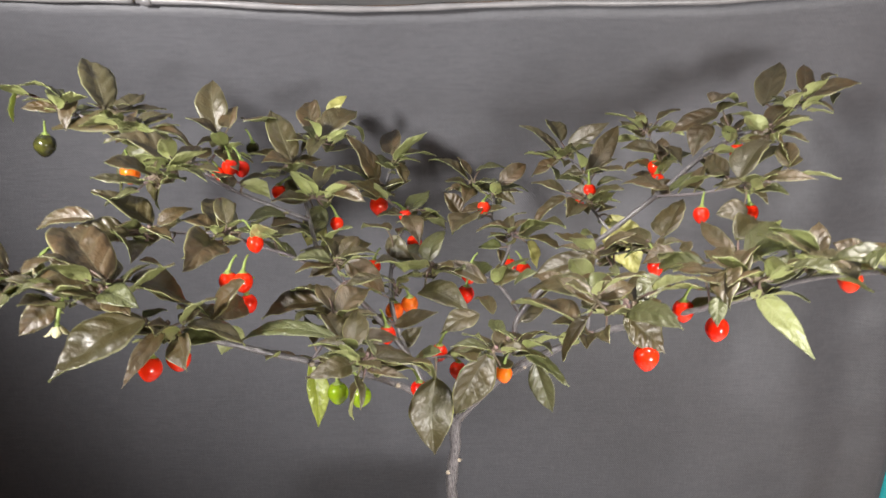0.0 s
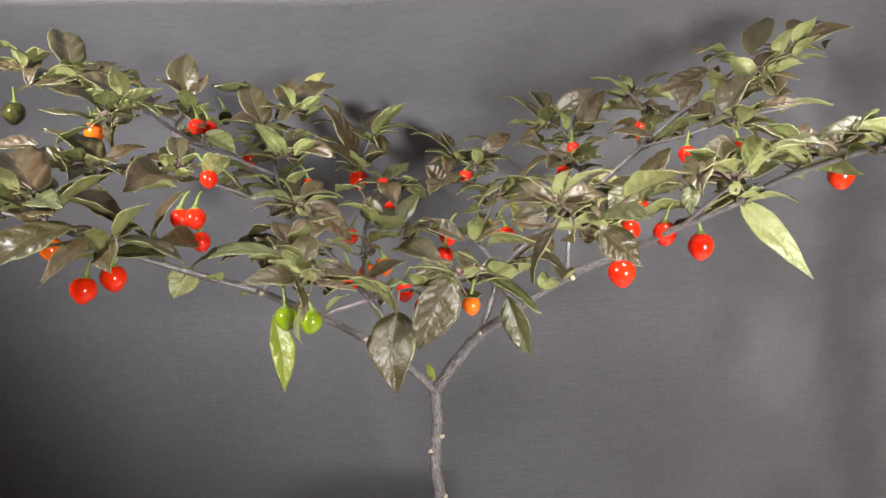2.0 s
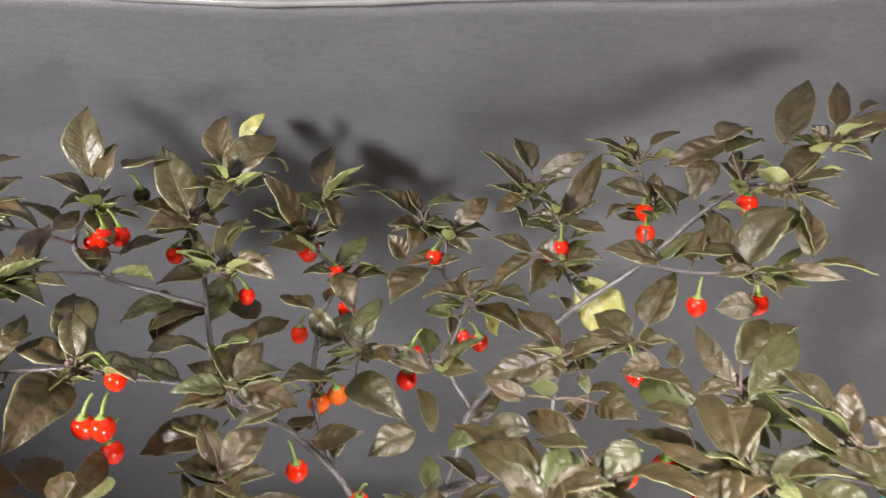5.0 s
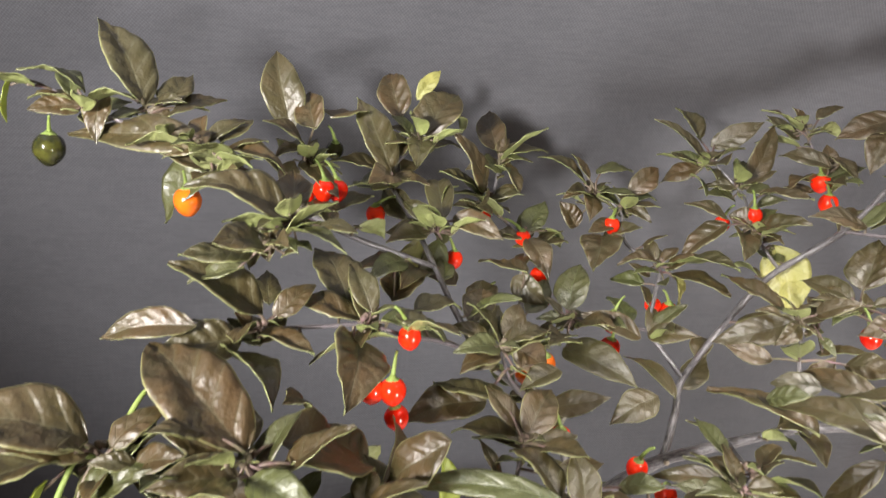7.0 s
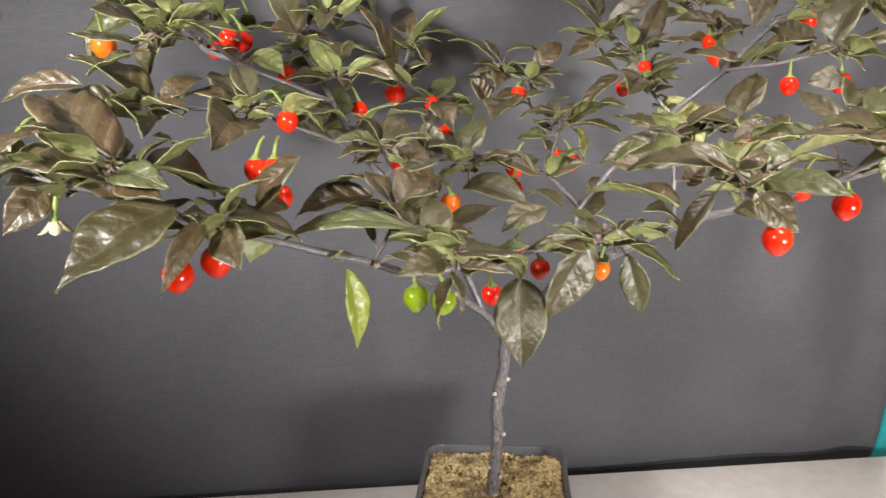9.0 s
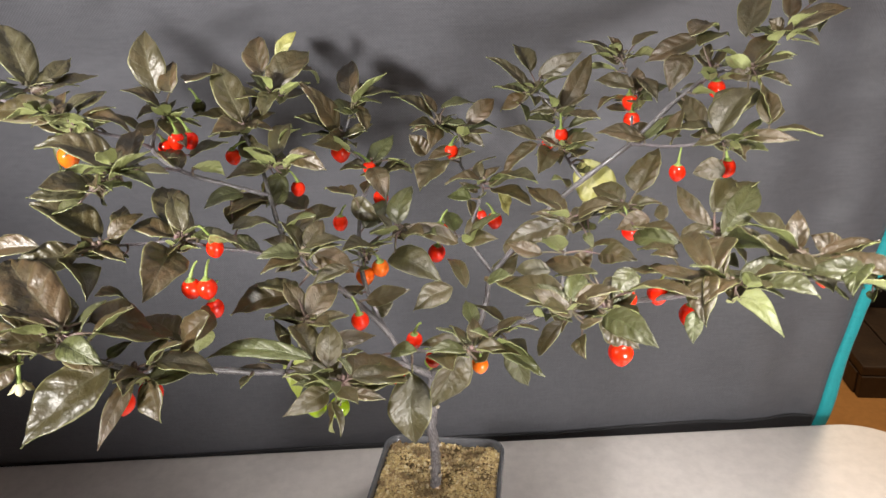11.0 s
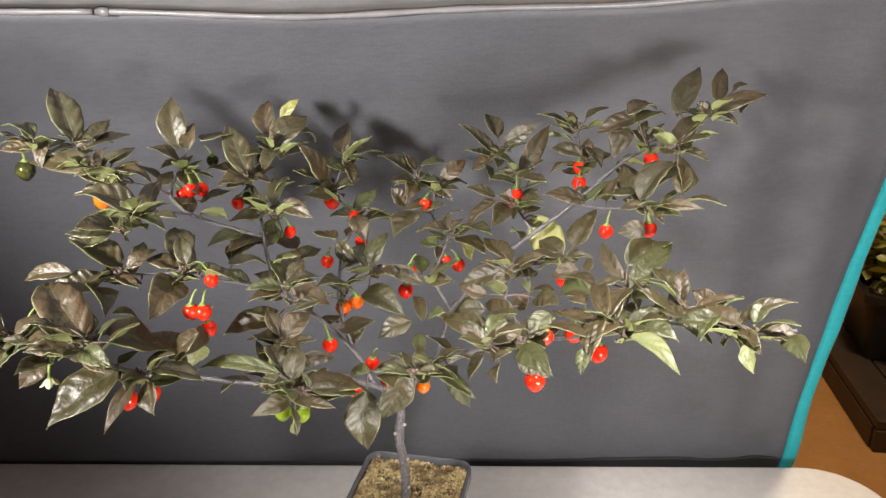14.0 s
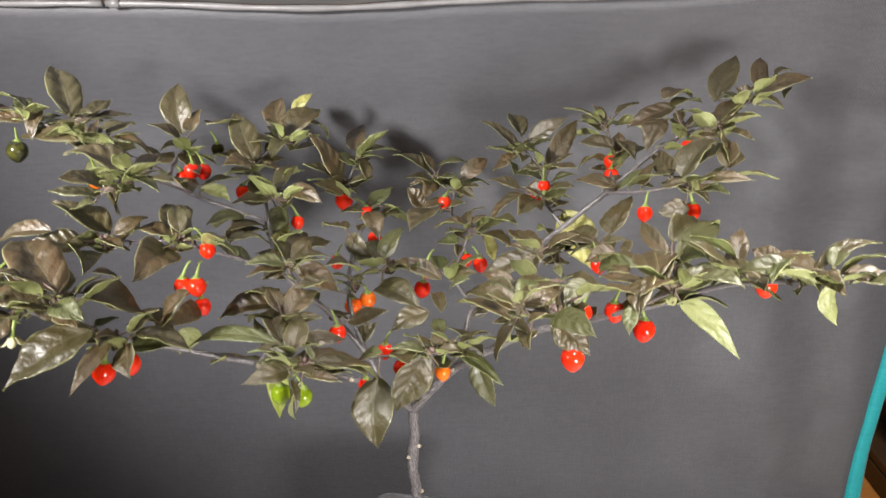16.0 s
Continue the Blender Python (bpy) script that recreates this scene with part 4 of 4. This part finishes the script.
sprig((-153, 326, 1093), [
    (-153, 328, 1094, -188, 363, 1113, 25, -11, ""),
    (-145, 336, 1093, -127, 358, 1076, 20, 40, ""),
    (-140, 326, 1092, -114, 350, 1073, 20, 0, ""),
    (-151, 324, 1082, -166, 325, 1093, 7, -59, ""),
    (-151, 323, 1085, -147, 333, 1093, 7, 0, ""),
    (-165, 329, 1101, -179, 319, 1107, 9, -21, ""),
    (-117, 362, 1067, -142, 385, 1068, 17, 0, ""),
])
sprig((-117, 392, 1108), [
    (-124, 407, 1108, -139, 441, 1121, 19, 6, ""),
    (-119, 392, 1109, -146, 400, 1112, 14, -1, ""),
    (-115, 391, 1106, -124, 413, 1114, 12, 24, ""),
    (-112, 392, 1109, -86, 400, 1097, 15, 0, "g"),
    (-122, 389, 1103, -125, 348, 1095, 22, -36, ""),
    (-107, 393, 1110, -90, 391, 1105, 9, 8, ""),
])
sprig((-125, 327, 1073), [
    (-92, 335, 1093, -111, 346, 1070, 16, -58, ""),
    (-119, 328, 1074, -116, 346, 1076, 9, 0, ""),
    (-117, 328, 1074, -93, 335, 1062, 14, 14, ""),
    (-123, 315, 1075, -132, 290, 1057, 8, -29, ""),
    (-132, 317, 1080, -163, 292, 1059, 25, -17, ""),
    (-118, 318, 1071, -109, 301, 1061, 13, 50, ""),
])
sprig((-171, 323, 1089), [
    (-172, 319, 1087, -183, 308, 1074, 12, -55, ""),
    (-170, 324, 1091, -168, 327, 1097, 6, 44, ""),
    (-201, 319, 1079, -177, 318, 1096, 15, 18, "g"),
    (-183, 325, 1094, -195, 322, 1096, 6, -35, ""),
])
sprig((-61, 411, 1089), [
    (-105, 442, 1097, -88, 475, 1098, 19, 2, ""),
    (-97, 416, 1103, -75, 429, 1098, 13, 4, ""),
    (-59, 412, 1090, -37, 421, 1091, 12, 12, ""),
    (-56, 411, 1089, -35, 432, 1066, 14, 95, ""),
    (-62, 411, 1088, -75, 405, 1081, 9, -55, ""),
    (-65, 412, 1090, -83, 423, 1093, 10, -8, ""),
    (-69, 435, 1089, -60, 463, 1095, 15, 1, ""),
    (-36, 408, 1080, -55, 397, 1076, 11, -18, ""),
])
sprig((-30, 466, 1063), [
    (-35, 478, 1098, -56, 501, 1096, 15, 0, ""),
    (-38, 496, 1089, -21, 487, 1077, 14, 69, ""),
    (-23, 441, 1077, -39, 416, 1087, 16, -16, ""),
    (-14, 472, 1059, 17, 443, 1051, 21, 32, ""),
    (-27, 453, 1027, -13, 451, 1040, 11, 72, ""),
])
sprig((-8, 481, 1073), [
    (-10, 482, 1076, 1, 504, 1094, 19, -15, "g"),
])
sprig((-57, 376, 1065), [
    (-66, 407, 1066, -102, 404, 1057, 19, -32, ""),
    (-55, 379, 1066, -41, 400, 1075, 15, 23, ""),
    (-55, 375, 1063, -35, 379, 1066, 10, 4, ""),
    (-58, 375, 1063, -82, 396, 1058, 15, 0, ""),
    (-43, 446, 1043, -32, 464, 1042, 11, 0, ""),
    (-63, 392, 1076, -88, 414, 1071, 16, 0, ""),
])
sprig((-46, 339, 1056), [
    (-50, 347, 1062, -64, 370, 1066, 14, 15, ""),
    (-49, 368, 1055, -22, 381, 1052, 9, 56, ""),
    (-50, 341, 1064, -108, 367, 1052, 10, -26, "g"),
    (-42, 325, 1056, -60, 309, 1055, 11, -45, ""),
    (-80, 427, 1026, -77, 433, 981, 14, 109, "n"),
])
sprig((-35, 332, 1056), [
    (-36, 335, 1054, -4, 371, 1033, 26, 0, ""),
    (-35, 329, 1052, -16, 326, 1049, 8, 19, ""),
    (-40, 322, 1052, -37, 315, 1038, 4, -17, ""),
    (-41, 348, 1050, -42, 363, 1052, 7, -32, ""),
])
sprig((25, 362, 1051), [
    (-4, 372, 1034, -4, 363, 995, 22.5, 4, ""),
    (24, 362, 1051, 6, 366, 1016, 20.5, -118, ""),
    (24, 369, 1051, 1, 387, 1041, 8, -54, ""),
])
sprig((36, 371, 1052), [
    (41, 366, 1050, 65, 363, 1032, 12, 15, "g"),
    (30, 383, 1054, 28, 408, 1056, 9, -3, "g"),
    (37, 374, 1084, 47, 362, 1092, 9, 38, "g"),
    (50, 388, 1038, 62, 396, 1005, 13, 134, "g"),
])
sprig((71, 337, 1085), [
    (72, 385, 1060, 40, 423, 1062, 25, 5, ""),
    (71, 333, 1083, 54, 344, 1093, 9, -39, ""),
    (70, 347, 1073, 61, 361, 1046, 10, -76, ""),
])
sprig((92, 355, 1076), [
    (90, 354, 1073, 109, 349, 1054, 18, 52, ""),
    (77, 339, 1069, 75, 322, 1067, 8, 45, ""),
    (94, 356, 1078, 112, 377, 1084, 15, 0, ""),
    (103, 352, 1085, 124, 323, 1094, 18, 1, ""),
    (89, 360, 1091, 72, 379, 1082, 13, -4, ""),
])
sprig((147, 336, 1093), [
    (123, 321, 1089, 120, 313, 1077, 8, 11, "g"),
    (134, 338, 1098, 125, 313, 1085, 15, 26, ""),
    (139, 368, 1081, 114, 399, 1075, 20, 1, ""),
    (135, 383, 1092, 121, 400, 1085, 11, 0, ""),
    (133, 372, 1092, 124, 386, 1088, 9, -13, ""),
    (153, 319, 1102, 167, 302, 1102, 13, 13, "g"),
    (155, 356, 1082, 192, 367, 1045, 12, -63, "g"),
    (146, 337, 1094, 125, 317, 1094, 14, 0, ""),
])
sprig((92, 441, 1089), [
    (96, 431, 1062, 104, 427, 1076, 11, 90, ""),
    (75, 431, 1072, 56, 443, 1075, 10, -45, ""),
    (91, 441, 1088, 56, 454, 1071, 15, -59, ""),
    (93, 457, 1087, 75, 490, 1094, 19, 0, ""),
    (91, 440, 1087, 77, 435, 1078, 9, -50, ""),
    (95, 438, 1081, 104, 455, 1091, 10, 0, ""),
    (95, 440, 1087, 113, 457, 1093, 12, 0, ""),
    (102, 438, 1081, 104, 427, 1076, 6, 0, "g"),
])
sprig((162, 398, 1093), [
    (161, 401, 1095, 153, 434, 1109, 10, -37, ""),
    (162, 389, 1095, 203, 441, 1105, 15, 28, "g"),
    (164, 408, 1102, 191, 442, 1107, 19, 30, ""),
    (186, 425, 1107, 202, 441, 1105, 11, 0, ""),
    (162, 386, 1093, 168, 340, 1107, 11, 53, "g"),
    (156, 373, 1101, 137, 340, 1095, 19, 19, ""),
    (155, 370, 1100, 145, 345, 1094, 14, 33, ""),
    (158, 372, 1098, 160, 355, 1095, 8, -20, ""),
    (144, 398, 1093, 162, 401, 1096, 9, 10, ""),
    (143, 424, 1092, 146, 439, 1096, 8, -23, ""),
])
sprig((181, 343, 1102), [
    (186, 372, 1100, 178, 398, 1105, 14, 0, ""),
    (182, 350, 1102, 187, 365, 1117, 10, -8, ""),
    (200, 343, 1102, 189, 354, 1108, 11, -47, ""),
    (182, 339, 1102, 181, 316, 1097, 14, 12, ""),
    (175, 320, 1106, 164, 342, 1103, 10, -17, ""),
    (189, 311, 1111, 175, 294, 1106, 12, 24, "g"),
])
sprig((195, 311, 1107), [
    (197, 317, 1107, 190, 336, 1106, 10, 0, ""),
])
sprig((204, 302, 1107), [
    (200, 313, 1106, 228, 309, 1120, 10, 19, ""),
    (209, 303, 1108, 226, 293, 1104, 10, 32, ""),
    (198, 302, 1108, 202, 285, 1103, 9, 25, ""),
    (202, 296, 1106, 204, 295, 1087, 12, -152, ""),
])

# leaves seen only from the far side of the low limb, and odd ones
sprig((-195, 328, 1096), [
    (-196, 327, 1100, -234, 322, 1108, 22, -18, ""),
    (-199, 325, 1096, -232, 308, 1088, 22, 10, ""),
    (-206, 322, 1091, -213, 317, 1071, 12, 20, "n"),
    (-190, 326, 1098, -176, 338, 1104, 10, 10, ""),
])
leaf((-180, 466, 1150), (-207, 472, 1122), 25, -47, "g")
leaf((-262, 462, 1185), (-265, 461, 1167), 8, 10, "n")
leaf((-112, 389, 1057), (-121, 389, 1041), 16, 60, "g")
leaf((7, 461, 979), (4, 452, 992), 5, 0, "n")
leaf((10, 462, 979), (21, 455, 986), 8, 30, "g")

leaf((-79, 484, 1113), (-91, 481, 1092), 15, -88, "g")
leaf((181, 452, 1133), (209, 467, 1155), 22, 1, "")
leaf((-32, 335, 1056), (-6, 348, 1045), 16, 17, "")
leaf((89, 345, 1076), (105, 313, 1076), 15, 34, "g")

leaf((71, 340, 1084), (45, 380, 1078), 15, -24, "")
leaf((109, 366, 1089), (96, 353, 1078), 13, -27, "g")
leaf((141, 392, 1091), (127, 427, 1082), 12, -53, "g")
leaf((139, 342, 1095), (147, 398, 1091), 11, -8, "")
leaf((134, 338, 1095), (114, 359, 1093), 10, -15, "")
leaf((181, 469, 1134), (179, 504, 1146), 14, -46, "")
leaf((205, 440, 1141), (212, 467, 1155), 13, -10, "")
leaf((-90, 478, 1098), (-102, 432, 1106), 14, -26, "")
leaf((-106, 384, 1071), (-112, 346, 1070), 12, -62, "")
leaf((-37, 328, 1048), (-43, 336, 1025), 10, -60, "")

leaf((22, 433, 1053), (-2, 428, 1041), 16, -38, "")
leaf((30, 431, 1053), (21, 477, 1052), 9, -12, "")

leaf((29, 476, 1063), (-7, 482, 1074), 12, -49, "")
leaf((34, 480, 1063), (53, 460, 1071), 11, 55, "")
leaf((35, 481, 1064), (43, 502, 1071), 9, 23, "")
leaf((72, 390, 1080), (55, 400, 1077), 10, -51, "")
leaf((90, 378, 1080), (73, 413, 1074), 12, -43, "")
leaf((107, 424, 1073), (122, 402, 1078), 14, 30, "")

# small side leaves along the upper limbs
rg = random.Random(23)
for k in range(9, len(STEMS), 5):
    p = STEMS[k] * 1000
    if p.z < 1026 or rg.random() < 0.15:
        continue
    a = rg.uniform(0, 6.28)
    d = Vector((math.cos(a), math.sin(a), rg.uniform(-0.1, 0.75))).normalized()
    size = rg.uniform(14, 30)
    b0 = p + d * rg.uniform(3, 7)
    leaf(b0, b0 + d * size, size * rg.uniform(0.42, 0.52), rg.uniform(-40, 40), "" if rg.random() < 0.75 else "g", STEMS[k], 14)

# ---- fruits and flowers ----
for x, y, z, across in (
        (-145, 479, 1134, 9.5),
        (-136, 473, 1139, 10.6),
        (-130, 478, 1138, 10.7),
        (-111, 499, 1121, 10.3),
        (-71, 489, 1101, 9.5),
        (-49, 514, 1067, 10.9),
        (-48, 551, 1107, 14.5),
        (-27, 525, 1102, 9.5),
        (-20, 509, 1085, 10.7),
        (-32, 408, 1047, 10.7),
        (18, 491, 1066, 12.3),
        (15, 483, 1054, 12.2),
        (46, 505, 1070, 9.5),
        (56, 506, 1066, 11.2),
        (30, 541, 1106, 10.2),
        (102, 514, 1121, 9.7),
        (99, 542, 1108, 10),
        (154, 537, 1136, 11.7),
        (151, 522, 1127, 11.5),
        (202, 510, 1148, 11.6),
):
    fruit(x, y, z, across, FRUIT_RED)
for x, y, z, across in (
        (189, 453, 1112, 11.5),
        (159, 452, 1111, 10.3),
        (128, 437, 1081, 10.3),
        (100, 350, 1052, 12.9),
        (-2, 393, 1041, 9.7),
        (-13, 390, 1021, 10.1),
        (-107, 387, 1082, 11.0),
        (-115, 388, 1082, 11.0),
        (-105, 388, 1070, 10.2),
        (-101, 392, 1102, 9.5),
        (-137, 332, 1052, 11.8),
        (-123, 331, 1057, 11.8),
        (8, 384, 1034, 9.5),
        (193, 343, 1092, 11.5),
        (140, 366, 1062, 12.5),
        (127, 380, 1068, 12.0),
        (108, 372, 1070, 11.0),
):
    fruit(x, y, z, across, FRUIT_RED)
fruit(-32, 473, 1045, 12.5, FRUIT_ORANGE, label="glossy orange half-ripe fruit")
fruit(-22, 475, 1049, 12.1, FRUIT_ORANGE, label="glossy orange half-ripe fruit")
fruit(32, 372, 1036, 9.5, FRUIT_ORANGE, label="glossy orange half-ripe fruit")
fruit(-157, 343, 1070, 10.9, FRUIT_ORANGE, label="glossy orange half-ripe fruit")
fruit(-51, 343, 1036, 10.8, FRUIT_GREEN, label="glossy unripe green fruit")
fruit(-40, 344, 1034, 10.7, FRUIT_GREEN, label="glossy unripe green fruit")
fruit(-132, 516, 1150, 9.5, FRUIT_DARK, label="glossy unripe blackish fruit")
fruit(-194, 459, 1136, 12.5, FRUIT_ORANGE, label="glossy orange half-ripe fruit")
fruit(-257, 481, 1153, 14.5, FRUIT_DARK, label="glossy unripe blackish fruit")
flower(-169, 314, 1077, 0.9)
flower(-203, 321, 1085, 0.6)
flower(-187, 336, 1101, 0.35)


# ---- things on the floor beyond the backdrop ----
bench = tagged(new("wooden_plinth"), "low dark-stained slatted wooden plinth on the floor", "plinth")
bench.matrix_world = pose(1.235, 1.745, 0, 0, 0, -8.6)
for k in range(7):
    part("slat", block((0.0 + 0.118 * k, 0.0, 0.07), (0.112 + 0.118 * k, 0.80, 0.10 - 0.002 * (k % 2)), 0.005), DARKWOOD, bench, "dark-stained plank", smooth=False)
part("skirt", block((0.0, -0.004, 0.0), (0.82, 0.02, 0.069), 0.003), DARKWOOD, bench, smooth=False)
part("skirt", block((-0.004, 0.022, 0.0), (0.02, 0.80, 0.069), 0.003), DARKWOOD, bench, smooth=False)

tub = tagged(new("black_planter"), "black square plastic planter on the dark plinth", "planter")
tub.matrix_world = pose(1.545, 2.20, 0.101, 0, 0, -14)
part("planter_wall", stack(bmesh.new(), [(0.135, 0.0, 0.02), (0.165, 0.20, 0.03), (0.172, 0.205, 0.03), (0.172, 0.23, 0.03), (0.158, 0.232, 0.03), (0.152, 0.20, 0.03)]), BLACKPOT, tub, smooth=False)
part("planter_soil", stack(bmesh.new(), [(0.140, 0.19, 0.03), (0.154, 0.208, 0.03), (0.150, 0.212, 0.03)]), DIRT, tub)

bush = tagged(new("potted_shrub"), "leafy yellow-green potted shrub in the black planter", "plant")
bush.matrix_world = pose(1.55, 2.20, 0.31, 0, 0, 0)
rg = random.Random(8)
bm = bmesh.new()
tips = []
for k in range(14):
    a = rg.uniform(0, 6.28)
    o = rg.uniform(0.05, 0.23)
    h = rg.uniform(0.06, 0.30)
    tip = Vector((o * math.cos(a), o * math.sin(a), h))
    tube(bm, glide([(0.02 * math.cos(a), 0.02 * math.sin(a), -0.01, 0.005), (tip.x * 0.4, tip.y * 0.4, h * 0.6, 0.004), (*tip, 0.002)], 4), 6)
    tips.append(tip)
part("stems", bm, TWIG, bush)
bm = bmesh.new()
uv = bm.loops.layers.uv.verify()
for k in range(800):
    c = rg.choice(tips) * rg.uniform(0.4, 1.05) + Vector((rg.gauss(0, 0.045), rg.gauss(0, 0.045), rg.gauss(-0.03, 0.05)))
    turn = Euler((rg.uniform(-0.7, 0.7), rg.uniform(-0.7, 0.7), rg.uniform(0, 6.28))).to_matrix()
    s = rg.uniform(0.035, 0.065)
    ring = [bm.verts.new(c + turn @ Vector((x * s, y * s, z * s))) for x, y, z in ((0, 0, 0), (0.32, 0.25, 0.06), (0.42, 0.55, 0.08), (0.25, 0.85, 0.02), (0, 1.1, -0.08), (-0.25, 0.85, 0.02), (-0.42, 0.55, 0.08), (-0.32, 0.25, 0.06))]
    mid = bm.verts.new(c + turn @ Vector((0, 0.55 * s, -0.02 * s)))
    for i in range(8):
        fc = bm.faces.new((ring[i], ring[(i + 1) % 8], mid))
        for lp in fc.loops:
            lp[uv].uv = (0.3, 0.5)
tagged(part("foliage", bm, LEAF_BUSH, bush), kind="stuff")
